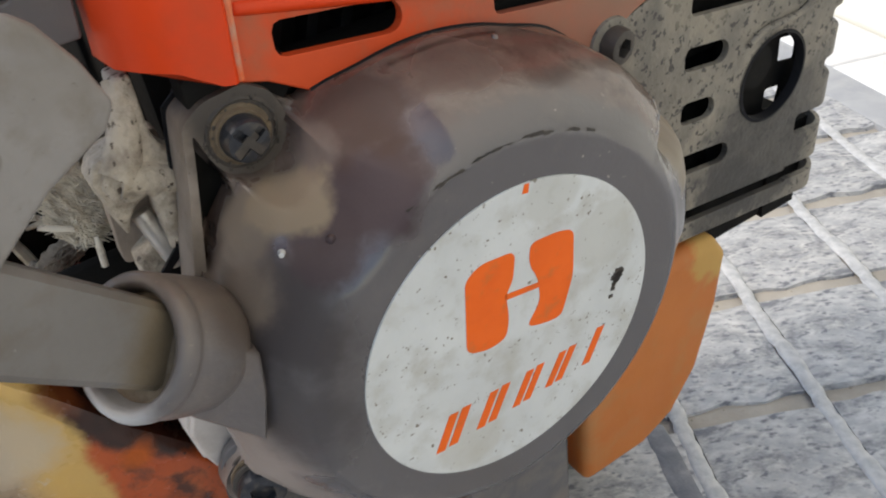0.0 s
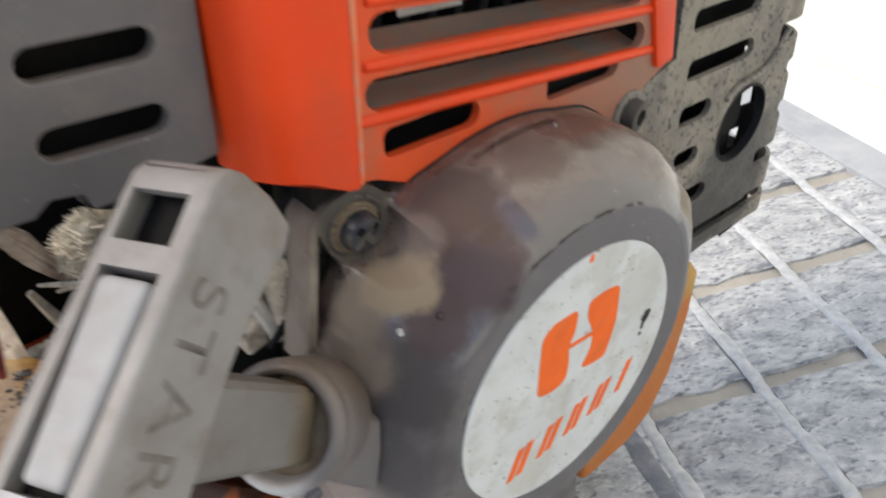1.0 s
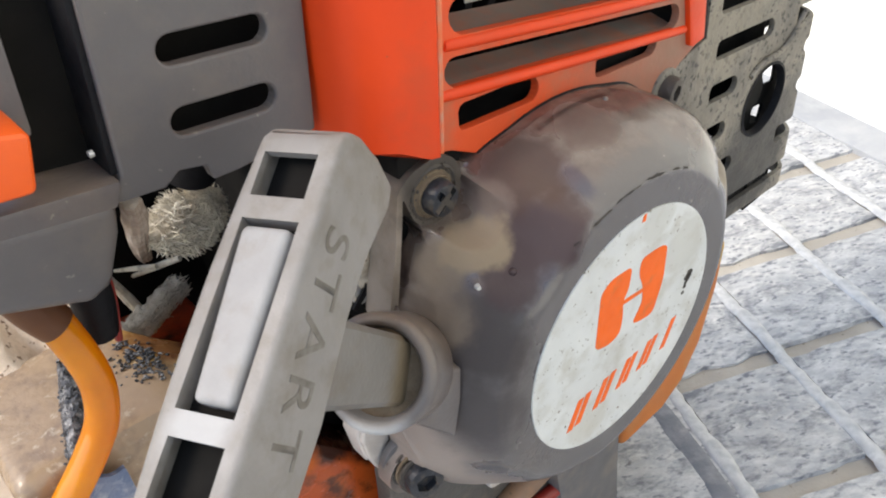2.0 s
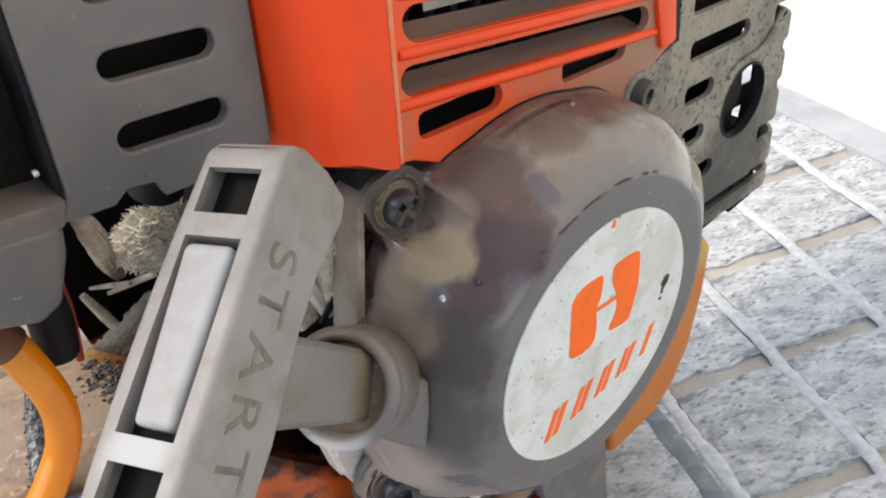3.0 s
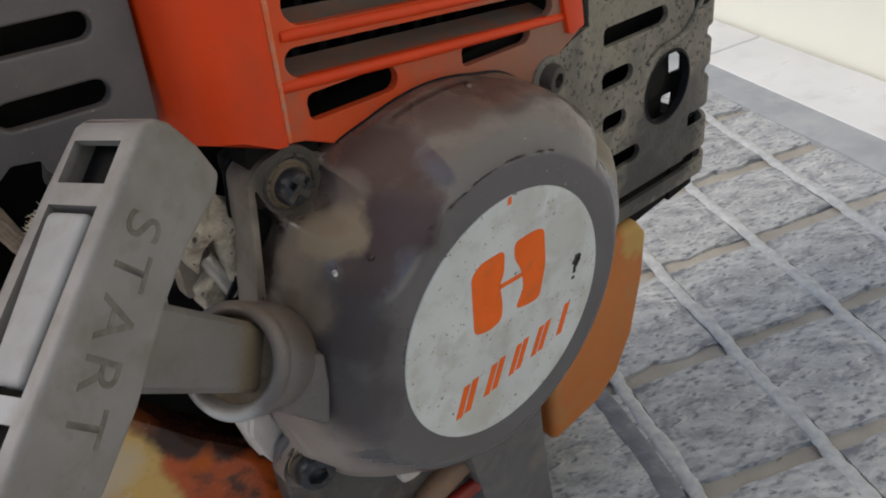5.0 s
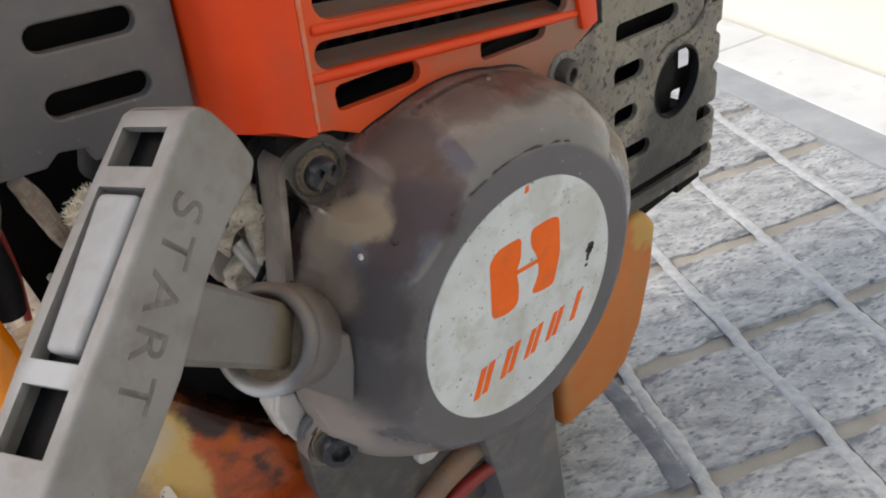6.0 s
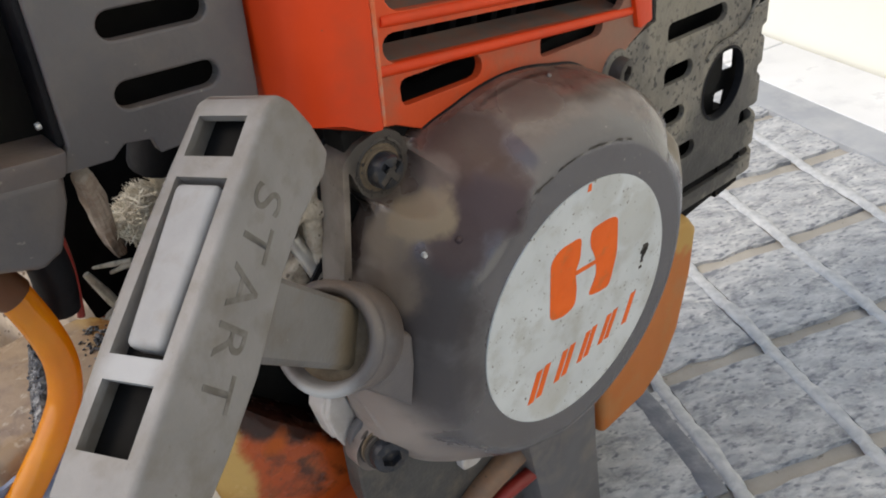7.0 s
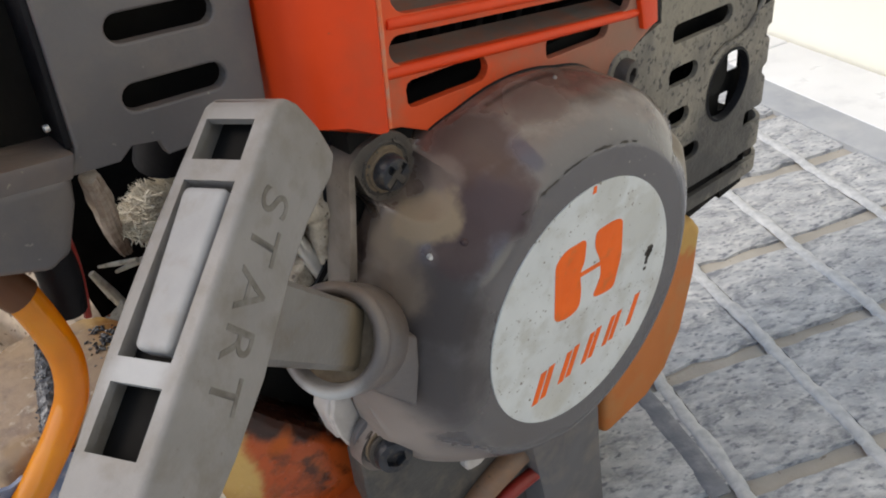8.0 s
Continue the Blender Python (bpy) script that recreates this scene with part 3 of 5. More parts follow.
def bolt(x, y, z, r, name="bolt", parent=starter, tilt=(0.0, -1.0, 0.0), high=4.2):
    """A washer and a round head with a cross recess, caked with dirt."""
    d = Vector(tilt).normalized()
    p = Vector((x, y, z))
    w = part("washer", join(cylinder(p, p + d * 1.2, r * 1.28, bevel=0.3), cylinder(p + d * 1.2, p + d * 2.0, r * 1.12, r * 1.06)), DIRT, parent, "dirt-caked washer")
    head = cylinder((0, 0, 0), (0, 0, high), r, r * 0.86, bevel=0.9)
    slot = [box(-r * 0.75, r * 0.75, -0.8, 0.8, high - 1.1, 6), box(-0.8, 0.8, -r * 0.75, r * 0.75, high - 1.1, 6)]
    slot[1] = place(slot[1], Matrix.Translation((0, 0, 0.02)))
    head = carved(head, slot)
    place(head, Matrix.Translation(p + d * 1.8) @ d.to_track_quat("Z", "Y").to_matrix().to_4x4() @ Matrix.Rotation(0.6, 4, "Z"))
    part(name, head, STEEL, parent, "dark steel screw head")


bolt(-36.6, 28.9, 51.4, 4.5, high=3.6)
dirt_cross = join(box(-3.5, 2.0, -0.85, 0.85, 0, 0.8, 0.2), box(-0.85, 0.85, -3.5, 0.6, 0.02, 0.82, 0.2))
for v in dirt_cross.verts:
    v.co += Vector((0.3, 0.3, 0.25)) * noise.noise(v.co * 0.9)
part("screw_dirt", place(dirt_cross, Matrix.Translation((-36.6, 24.4, 51.6)) @ Vector((0, -1, 0)).to_track_quat("Z", "Y").to_matrix().to_4x4() @ Matrix.Rotation(0.6, 4, "Z")), COLLAR, starter, "dirt packed in the screw's cross")
# the lower screw sits on a stack of dusty washers
axis = Vector((-0.32, -1.0, 0.12)).normalized()
foot = Vector((-53.6, 30.0, -26.8))
part("screw_boss", cylinder(foot, foot + axis * 2.6, 9.0, 8.6, bevel=0.6), COVER, starter, "dusty plastic screw boss")
for k, (r, mt) in enumerate(((7.0, DIRT), (6.2, SOOT_AND_SHADE), (6.9, COLLAR), (6.1, SOOT_AND_SHADE), (6.7, DIRT), (6.0, SOOT_AND_SHADE), (6.5, COLLAR))):
    part("washer", cylinder(foot + axis * (2.6 + 0.85 * k), foot + axis * (3.4 + 0.85 * k), r, r * 0.98, bevel=0.25), mt, starter, "dust-coated washer")
head = carved(cylinder((0, 0, 0), (0, 0, 3.4), 5.6, 5.0, bevel=1.0), [cylinder((0, 0, 1.4), (0, 0, 6), 3.0, segments=6)])
place(head, Matrix.Translation(foot + axis * 8.4) @ axis.to_track_quat("Z", "Y").to_matrix().to_4x4())
part("bolt", head, STEEL, starter, "dark steel socket screw head")
# crumbs of dirt packed round the upper screw
crumbs = bmesh.new()
for k in range(130):
    a, r = random.random() * 6.283, random.uniform(5.2, 7.2)
    b = bmesh.new()
    bmesh.ops.create_icosphere(b, subdivisions=1, radius=random.uniform(0.15, 0.45), matrix=Matrix.Translation((-36.2 + r * math.cos(a), 28.2 + random.gauss(0, 0.3), 51.6 + r * math.sin(a))) @ Matrix.Diagonal((1, 0.6, 1.2, 1)))
    crumbs = join(crumbs, b)
tagged(part("packed_dirt", crumbs, COLLAR, starter, "crumbs of brown dirt round the screw"), kind="stuff")
# thin lip of dirt round the upper screw
collar = bmesh.new()
ring_n = 48
loops = []
for r, y in ((5.5, 29.5), (5.7, 28.2), (6.1, 27.6), (6.6, 27.8), (7.0, 28.4), (7.2, 31)):
    loops.append([collar.verts.new((-36.2 + r * math.cos(2 * math.pi * s / ring_n), y + 0.5 * noise.noise((3 * math.cos(2 * math.pi * s / ring_n), 3 * math.sin(2 * math.pi * s / ring_n), r)), 51.6 + r * math.sin(2 * math.pi * s / ring_n))) for s in range(ring_n)])
for a, b in zip(loops, loops[1:]):
    for s in range(ring_n):
        collar.faces.new((a[s], a[(s + 1) % ring_n], b[(s + 1) % ring_n], b[s]))
part("screw_collar", collar, COLLAR, starter, "grimy lip round the screw", 60)
# upright tab beside the upper ear, with a dark gasket line behind it
part("mounting_tab", prism(rounded([(-41.5, 59.2), (-45.9, 56.4), (-47.4, 49), (-48.6, 42.8), (-52.3, 29), (-54.0, 22), (-51.4, 21), (-50.2, 28), (-47.3, 41), (-45.4, 50), (-44.6, 54.6), (-43.5, 50.5), (-42.2, 46.6), (-39, 43.2), (-30, 43), (-27.5, 52), (-29.4, 57.2), (-34, 60.2)], 1.6, 3), 28.0, 37.0, 0.7, 3), TAB, starter, "dust-coated flange under the screw")
part("gasket", prism([(-42.6, 59.6), (-46.4, 56.8), (-47.9, 49), (-49.1, 42.8), (-52.8, 29.3), (-57.0, 25.2), (-56.2, 24.0), (-51.4, 28), (-46.0, 50), (-42.0, 60)], 37.0, 37.7), BLACK, starter, "black gasket edge")
# Black plate puts the groove's shade, with its dirt, into the colour.
part("groove_dirt", prism([(-44, 53), (-51, 26), (-48, 25), (-36, 44), (-36, 53)], 33.4, 35), SOOT_AND_SHADE, starter, "black plate for the shade and dirt behind the flange")
# Black piece stands for the shaded gap under the shroud and its rubber edge.
part("ear_shadow_rubber", prism([(-43.5, 57), (-43.5, 62.5), (-40, 65.5), (-34, 66.5), (-28, 64.5), (-22, 59), (-30, 50), (-41, 50)], 29.8, 37.5, 0.6), SOOT_AND_SHADE, starter, "black rubber and shaded gap behind the ear")

# black strip put in for the shaded gap between the cover's edge and the shroud
gap = bmesh.new()
inner, outer = [], []
for k in range(90):
    th = radians(8 + 104 * k / 89)
    for ring, off, y in ((inner, -0.8, 28.5), (outer, 0.45, 28.8)):
        r = cover_edge(th) + off
        ring.append((gap.verts.new((r * math.cos(th), y, r * math.sin(th))), gap.verts.new((r * math.cos(th), y + 2.5, r * math.sin(th)))))
for k in range(89):
    for i in (0, 1):
        gap.faces.new((inner[k][i], inner[k + 1][i], outer[k + 1][i], outer[k][i]))
    gap.faces.new((outer[k][0], outer[k + 1][0], outer[k + 1][1], outer[k][1]))
part("edge_seal", gap, BLACK, starter, "black strip for the shaded gap behind the cover's edge")
flecks = bmesh.new()
for k in range(26):
    th, r = 0.60 + random.gauss(0, 0.035), random.uniform(50, 58)
    x, z = r * math.cos(th), r * math.sin(th)
    b = bmesh.new()
    bmesh.ops.create_icosphere(b, subdivisions=1, radius=random.uniform(0.15, 0.5), matrix=Matrix.Translation((x, cover_depth(x, z) - 0.03, z)) @ Matrix.Rotation(-th, 4, "Y") @ Matrix.Diagonal((1.6, 0.4, 0.6, 1)))
    flecks = join(flecks, b)
tagged(part("scuff_mark", flecks, PAD, starter, "pale scuffs on the crease"), kind="stuff")

# rope guide cup
CUP, CUP_AXIS = Vector((-68.5, 13.5, 30.5)), Vector((0.66, 0.36, -0.66)).normalized()


def cup_mesh():
    bm = bmesh.new()
    turn = CUP_AXIS.to_track_quat("Z", "Y").to_matrix()
    loops = []
    for r, h in ((4.5, 8), (7.8, 6.4), (9.3, 3.6), (9.7, 1.2), (10.3, 0.1), (11.2, -0.2), (12.2, 0.4), (12.7, 1.4), (12.75, 3.0), (12.6, 3.5), (12.35, 3.9), (12.3, 4.6), (12.45, 5.3), (12.6, 8), (12.4, 14.5), (11.6, 17.0), (9.5, 18.6), (6, 19.2)):
        loops.append([bm.verts.new(CUP + turn @ Vector((r * math.cos(2 * math.pi * s / 56), r * math.sin(2 * math.pi * s / 56), h))) for s in range(56)])
    for a, b in zip(loops, loops[1:]):
        for s in range(56):
            bm.faces.new((a[s], a[(s + 1) % 56], b[(s + 1) % 56], b[s]))
    bm.faces.new(loops[0])
    bm.faces.new(loops[-1])
    return bm


part("rope_guide", cup_mesh(), GREY, starter, "round grey rope guide with worn rim and lit lip painted pale", 60)
part("guide_dirt", cylinder(CUP + CUP_AXIS * 3.4, CUP + CUP_AXIS * 6.4, 9.3, 7.9), DIRT, starter, "brown dirt packed in the rope guide")
part("guide_web", prism([(-66, 16.5), (-53.6, -0.5), (-50.6, 11.0), (-49.4, 20), (-54, 25), (-61, 24)], 8.6, 30, 1.2, 3), GREY, starter, "grey web under the rope guide")
part("lower_plate", prism([(-58, -20), (-62.5, -30), (-63.6, -45), (-62, -62), (-52, -112), (35.5, -113), (35.5, -86), (26, -48), (0, -40)], 28.6, 36, 1.6, 3), PLATE, starter, "grimy charcoal lower plate")
lower_tab = part("lower_tab", prism([(-62.6, -8.0), (-57.6, -10.5), (-56.4, -20), (-56.2, -38), (-58.6, -40), (-61.6, -30), (-64.2, -22), (-64.9, -14)], 33.4, 39, 1.2, 3), BLADE, starter, "pale plastic tab")
part("tab_edge", prism([(-65.6, -12.5), (-64.4, -9.2), (-62.6, -8.2), (-62.2, -24), (-64.4, -24)], 34.6, 41, 1.2, 3), BLADE, lower_tab, "worn bright edge of the tab")
part("cover_foot", prism(rounded([(-30, -60), (-21, -58), (-17, -63), (-24, -67), (-30, -65)], 2.0), 25.5, 33, 1.2, 3), BLADE, starter, "pale moulded foot under the cover")

streak = bmesh.new()
for k in range(260):
    th = radians(62 + 54 * random.random())
    if noise.noise((th * 9, 0, 3)) < -0.12:
        continue
    r = 44.9 + random.gauss(0, 0.14) + 0.5 * noise.noise((th * 6, 4, 0))
    c = Vector((r * math.cos(th), cover_depth(r * math.cos(th), r * math.sin(th)) - 0.02, r * math.sin(th)))
    b = bmesh.new()
    bmesh.ops.create_icosphere(b, subdivisions=1, radius=random.uniform(0.1, 0.3), matrix=Matrix.Translation(c) @ Matrix.Rotation(-th, 4, "Y") @ Matrix.Diagonal((0.8, 0.25, 3.0, 1)))
    streak = join(streak, b)
tagged(part("dirt_line", streak, STREAK, starter, "dark dirt line along the rim"), kind="stuff")
part("paint_chip", cylinder((-39.8, 12.4, 35.8), (-40.2, 11.3, 36.0), 0.7, 0.5, 10), PAPER, starter, "white speck")
for x, z, r in ((-31.5, 36.0, 1.0), (14, 54.5, 0.8)):
    b = bmesh.new()
    bmesh.ops.create_icosphere(b, subdivisions=2, radius=r, matrix=Matrix.Translation((x, cover_depth(x, z) + r * 0.6, z)))
    part("moulding_pip", b, SHELL, starter)
# sticker with its printed shapes, turned a little against the engine
disc = cylinder((0, 1.5, 0), (0, 0.80, 0), 36.0, 35.9, 96)
sticker = part("sticker", disc, STICKER, starter, "round white sticker with dirt specks", 30)


def print_shape(name, outline, y0=0.79, y1=0.68):
    bm = bmesh.new()
    tri = tessellate_polygon([[Vector((x, z, 0)) for x, z in outline]])
    top = [bm.verts.new((x, y1, z)) for x, z in outline]
    low = [bm.verts.new((x, y0 + 0.05, z)) for x, z in outline]
    for t in tri:
        bm.faces.new([top[i] for i in t])
    for i in range(len(outline)):
        j = (i + 1) % len(outline)
        bm.faces.new((top[i], low[i], low[j], top[j]))
    part(name, bm, INK, starter)


print_shape("printed_emblem", rounded([(-11.2, 20.5), (-7.5, 22.6), (0.7, 21.7), (-0.3, 15.0), (-2.3, 12.2), (-2.0, 6.0), (-3.0, 1.0), (-7.5, 0.4), (-12.8, 2.4)], 2.0))
print_shape("printed_emblem", rounded([(4.4, 21.6), (11.5, 21.0), (15.3, 19.6), (14.9, 8.0), (11.4, -1.6), (6.8, -0.9), (2.2, 0.7), (6.1, 5.8), (5.8, 12.0), (3.8, 16.6)], 2.0))
print_shape("printed_link", [(-2.6, 12.3), (6.0, 10.9), (6.0, 9.6), (-2.6, 10.9)])
for x, w, h in ((-18.4, 5.6, 9.0), (-8.0, 5.4, 8.6), (1.6, 5.0, 8.4), (10.8, 5.0, 8.2), (20.4, 2.2, 9.0)):
    lean = 2.3
    for k in ((-1, 1) if w > 3 else (0,)):
        c, t = x + k * w * 0.29, (w * 0.40 if w > 3 else w)
        print_shape("printed_bar", [(c - t / 2 - lean, -20.6), (c + t / 2 - lean, -20.9), (c + t / 2 + lean, -20.9 + h), (c - t / 2 + lean, -20.6 + h)])
print_shape("printed_chip", [(3.2, 33.6), (4.6, 33.4), (4.9, 35.3), (3.9, 35.5)])
tear = bmesh.new()
for i in range(40):
    x, z = 27.2 + random.gauss(0, 0.6), 0.6 + random.gauss(0, 1.2)
    x += (z - 0.6) * 0.5
    place(b := box(-0.6, 0.6, 0.6, 0.9, -0.45, 0.45, 0.1), Matrix.Translation((x, 0, z)) @ Matrix.Rotation(random.random() * 3, 4, "Y"))
    tear = join(tear, b)
part("dirt_mark", tear, COLLAR, starter, "dark dirt spot on the sticker")

# ---------------------------------------------------------------- pull handle
HU = Vector((-0.773, -0.43, -0.466)).normalized()
HV = Vector((0.365, -0.93, 0.02))
HV = (HV - HU * HV.dot(HU)).normalized()
HN = HU.cross(HV).normalized()
HN = HN if HN.z > 0 else -HN
HANDLE = Matrix((HU, HV, HN)).transposed().to_4x4()
HANDLE.translation = Vector((-94.0, 4.5, 71.5)) + HU * 1.2


def handle_at(bm):
    return place(bm, HANDLE)


def grip_mesh():
    side = [(-36, -5.5), (-34.8, -1.8), (-32.0, 0), (-20, 0), (-8, 0), (4, 0), (16, 0), (28, 0), (36, 0), (38.5, -3), (39, -17), (24, -19.5), (10, -20.5), (-8, -18.8), (-19, -19.2), (-30.5, -22.0), (-34.8, -20.8), (-36.2, -13)]
    bm = bmesh.new()
    a = [bm.verts.new((u, -7.8 - 1.3 * max(0.0, 1 - (u / 30) ** 2), n)) for u, n in side]
    b = [bm.verts.new((u, 7.8, n)) for u, n in side]
    bm.faces.new(a)
    bm.faces.new(b[::-1])
    for i in range(len(side)):
        j = (i + 1) % len(side)
        bm.faces.new((a[i], b[i], b[j], a[j]))
    bmesh.ops.recalc_face_normals(bm, faces=bm.faces)
    bevel_all(bm, 3.9, 6, 25)
    cut = [box(-29.2, -21.2, -5.9, 4.2, -4, 3), box(17.8, 28.6, -5.4, 4.6, -4, 3), box(-17.2, 13.8, -5.9, 4.6, -4.4, 3)]
    cut += [box(-32.6, -19.0, -6.4, 6.2, -16.5, -1.7), box(15.4, 32.6, -6.4, 6.2, -12.5, -1.7)]
    return carved(bm, cut, 0.35)


grip = part("pull_handle", handle_at(grip_mesh()), GRIP, engine, "pale grey plastic starter grip", 30)
pad = box(-16.0, 12.4, -5.1, 3.8, -5.0, 0.5, 1.6, 4)
for v in pad.verts:
    if v.co.y < 0:
        v.co.y += 1.5 * smooth(-12, 12, v.co.x) + 0.35 * noise.noise((v.co.x * 0.4, 2, v.co.z * 0.3))
part("grip_pad", handle_at(pad), PAD, grip, "worn whitish inlay")
# Black floors give the grip's deep recesses their shade by colour.
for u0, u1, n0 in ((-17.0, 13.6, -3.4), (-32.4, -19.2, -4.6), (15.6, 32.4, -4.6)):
    part("recess_dirt", handle_at(box(u0, u1, -5.8 if n0 > -4 else -6.2, 4.5 if n0 > -4 else 6.0, n0 - 1.2, n0)), SOOT_AND_SHADE, grip, "black floor for the shade deep in the handle's recess")
stem_to = CUP + CUP_AXIS * 10
stem_from = HANDLE @ Vector((1.0, 0, -15))
go = (stem_to - stem_from)
sx = (HU - go.normalized() * HU.dot(go.normalized())).normalized()
sm = Matrix((sx, go.normalized().cross(sx) * -1, -go.normalized())).transposed().to_4x4()
sm.translation = stem_from
stem = bevel_all(box(-6.6, 6.6, -5.8, 5.8, -go.length, 1.5), 2.6, 3)
for v in stem.verts:
    f = 1.24 - 0.15 * smooth(0, -go.length, v.co.z)
    v.co.x, v.co.y = v.co.x * f, v.co.y * f
part("grip_stem", place(stem, sm), STEM, grip, "squarish grey stem into the rope guide")


def letters(word, size, gap):
    cu = bpy.data.curves.new("lettering", "FONT")
    cu.body, cu.size, cu.align_x, cu.align_y, cu.extrude, cu.space_character = word, size, "CENTER", "CENTER", 0.12, gap
    ob = new("lettering", cu)
    dg = bpy.context.evaluated_depsgraph_get()
    me = bpy.data.meshes.new_from_object(ob.evaluated_get(dg))
    bm = bmesh.new()
    bm.from_mesh(me)
    bpy.data.objects.remove(ob)
    bpy.data.curves.remove(cu)
    bpy.data.meshes.remove(me)
    return bm


# the word reads down the handle's broad side, letter tops towards the stem
word = place(letters("START", 11.2, 1.26), Matrix.Rotation(radians(5.0), 4, "Z"))
face = Matrix(((1, 0, 0, -0.5), (0, 0, 1, 7.78), (0, -1, 0, -8.6), (0, 0, 0, 1)))
part("lettering", handle_at(place(word, face)), LETTER, grip, "moulded word START darkened by dirt")

# ---------------------------------------------------------------- orange shroud
UP = 128.0


def lean(bm, k=0.09, z0=60.0):
    for v in bm.verts:
        v.co.x += k * (v.co.z - z0)
    return bm


panel = prism([(-37, UP), (-36.5, 60.5), (-29, 58.2), (-22, 54), (-10, 48), (20, 44), (44, 36), (58, 44), (66, 47), (67, UP)], 29, 31.4, 0.4)
cuts = [prism(stadium(-13.6, 63.4, 25.5, 6.6, -0.12, True), 20, 40),
        prism(stadium(32.6, 56.3, 25.5, 5.8, -0.12, True), 20, 40)]
for x0, x1, z0, h in ((-29.0, 55.0, 76.3, 7.0), (-26.5, 54.0, 87.6, 8.0), (-25.0, 53.0, 99.5, 8.0), (-24.0, 52.0, 111.5, 8.0)):
    c = (x0 + x1) / 2
    cuts.append(prism(stadium(c, z0 - 0.203 * (c - x0), x1 - x0, h, -0.203), 20, 40))
panel = carved(panel, cuts, 0.6)
shroud = part("shroud", panel, ORANGE_DUSTY, engine, "orange plastic engine shroud with louvre slots", 16)
# raised lips below the long slots
for x0, x1, z0 in ((-31, 58, 72.0), (-28, 57, 82.3), (-26, 56, 93.9)):
    pts = [(x, 29.5 - 0.5 * math.sin(math.pi * (x - x0) / (x1 - x0)), z0 - 0.203 * (x - x0)) for x in (x0, x0 + 4, (x0 + x1) / 2, x1 - 4, x1)]
    part("louvre_lip", tube(pts, [0.5, 1.35, 1.45, 1.4, 1.35, 1.3, 0.5], 12, 8), ORANGE, shroud, "bright orange louvre edge")
for x0, x1, z0 in ((-29, 57, 74.6), (-26.5, 56, 85.2), (-25, 55, 97)):
    bm = prism([(x0, -0.8), (x1, -0.8), (x1, 0.8), (x0, 0.8)], 31.2, 39.5)
    for v in bm.verts:
        v.co.z += z0 - 0.203 * (v.co.x - x0) - 3.2 + (v.co.y - 32) * 0.25
    part("louvre", bm, SHELF, shroud, "dust-covered sloping louvre")
# the corner column that turns back to the air-filter side
corner = bmesh.new()
prof = [(-33.5, 30), (-34.2, 26.6), (-35.5, 25.4), (-37.5, 25.8), (-44, 28.0), (-49, 31.5), (-52, 36.5), (-53.2, 46), (-50, 46), (-48.5, 38), (-45, 33), (-36, 31.5)]
lo = [corner.verts.new((x, y, 61.3 + 4.7 * smooth(-36, -47, x))) for x, y in prof]
hi = [corner.verts.new((x, y, UP)) for x, y in prof]
for i in range(len(prof)):
    j = (i + 1) % len(prof)
    corner.faces.new((lo[i], lo[j], hi[j], hi[i]))
corner.faces.new(lo)
corner.faces.new(hi[::-1])
part("shroud_corner", lean(corner), ORANGE, shroud, "clean orange rounded corner", 50)
part("worn_edge", lean(tube([(-34.4, 26.3, 61.5), (-34.4, 26.1, 90), (-34.4, 26.1, UP)], [0.6, 0.8, 0.7], 8, 6)), SCUFF, shroud, "pale scuffed corner edge")
part("shroud_flange", prism([(59.6, 48.8), (61.0, 48.0), (66.6, 48.6), (64.8, 68), (60, UP), (50, UP), (55.8, 68)], 27.4, 31, 0.8, 2), ORANGE, shroud, "orange end flange")
part("seam", prism([(66.7, 47.8), (68.4, 47.8), (66.6, 68), (61.8, UP), (60.1, UP), (64.9, 68)], 28.0, 32), BLACK, shroud, "black gap")
# Black block added so the louvre slots look into shade.
part("fan_housing", box(-46, 64, 52, 100, -30, UP - 4, 4), SOOT_AND_SHADE, shroud, "black backing for the shade inside the fan housing")
part("paper_label", prism([(-10, 81.8), (7, 79.0), (7.6, 88), (-9.4, 91)], 42.0, 42.4), PAPER, shroud, "white paper label inside the louvres")
for k in range(4):
    x = -4.5 + k * 2.0
    part("label_bar", prism([(x, 82.4 - 0.17 * x), (x + 1.0, 82.2 - 0.17 * x), (x + 1.3, 86.4 - 0.17 * x), (x + 0.3, 86.6 - 0.17 * x)], 41.7, 41.95), BAR, shroud)
for k in range(9):
    x = -18 + k * 8.0
    fin = box(x, x + 2.6, 46.5, 60, 55, 120, 0.5)
    part("fan_blade", lean(fin, 0.35, 90), BLACK, shroud, "black fan blade")

# ---------------------------------------------------------------- silencer guard
SHEAR = 0.12


def sheared(bm):
    for v in bm.verts:
        v.co.z -= SHEAR * (v.co.x - 93)
    return bm


prof = [(44, 29)] + [(135 + 13 * math.sin(a), 42 - 13 * math.cos(a)) for a in [math.pi / 2 * k / 8 for k in range(9)]] + [(148, 43)]
inner = [(x - 2.0 * (1 if k > 8 else k / 9), y + 2.0 * (1 if k < 2 else (9 - min(k, 9)) / 8)) for k, (x, y) in enumerate(prof)]
guard = bmesh.new()
ring = prof + inner[::-1]
lo = [guard.verts.new((x, y, -35.0)) for x, y in ring]
hi = [guard.verts.new((x, y, 132.0)) for x, y in ring]
for i in range(len(ring)):
    j = (i + 1) % len(ring)
    guard.faces.new((lo[i], lo[j], hi[j], hi[i]))
guard.faces.new(lo)
guard.faces.new(hi[::-1])
bmesh.ops.recalc_face_normals(guard, faces=guard.faces)
ROWS_Z = [97.5, 82.5, 67.5, 52.5, 37.8, 23.3, 8.0, -8.2]
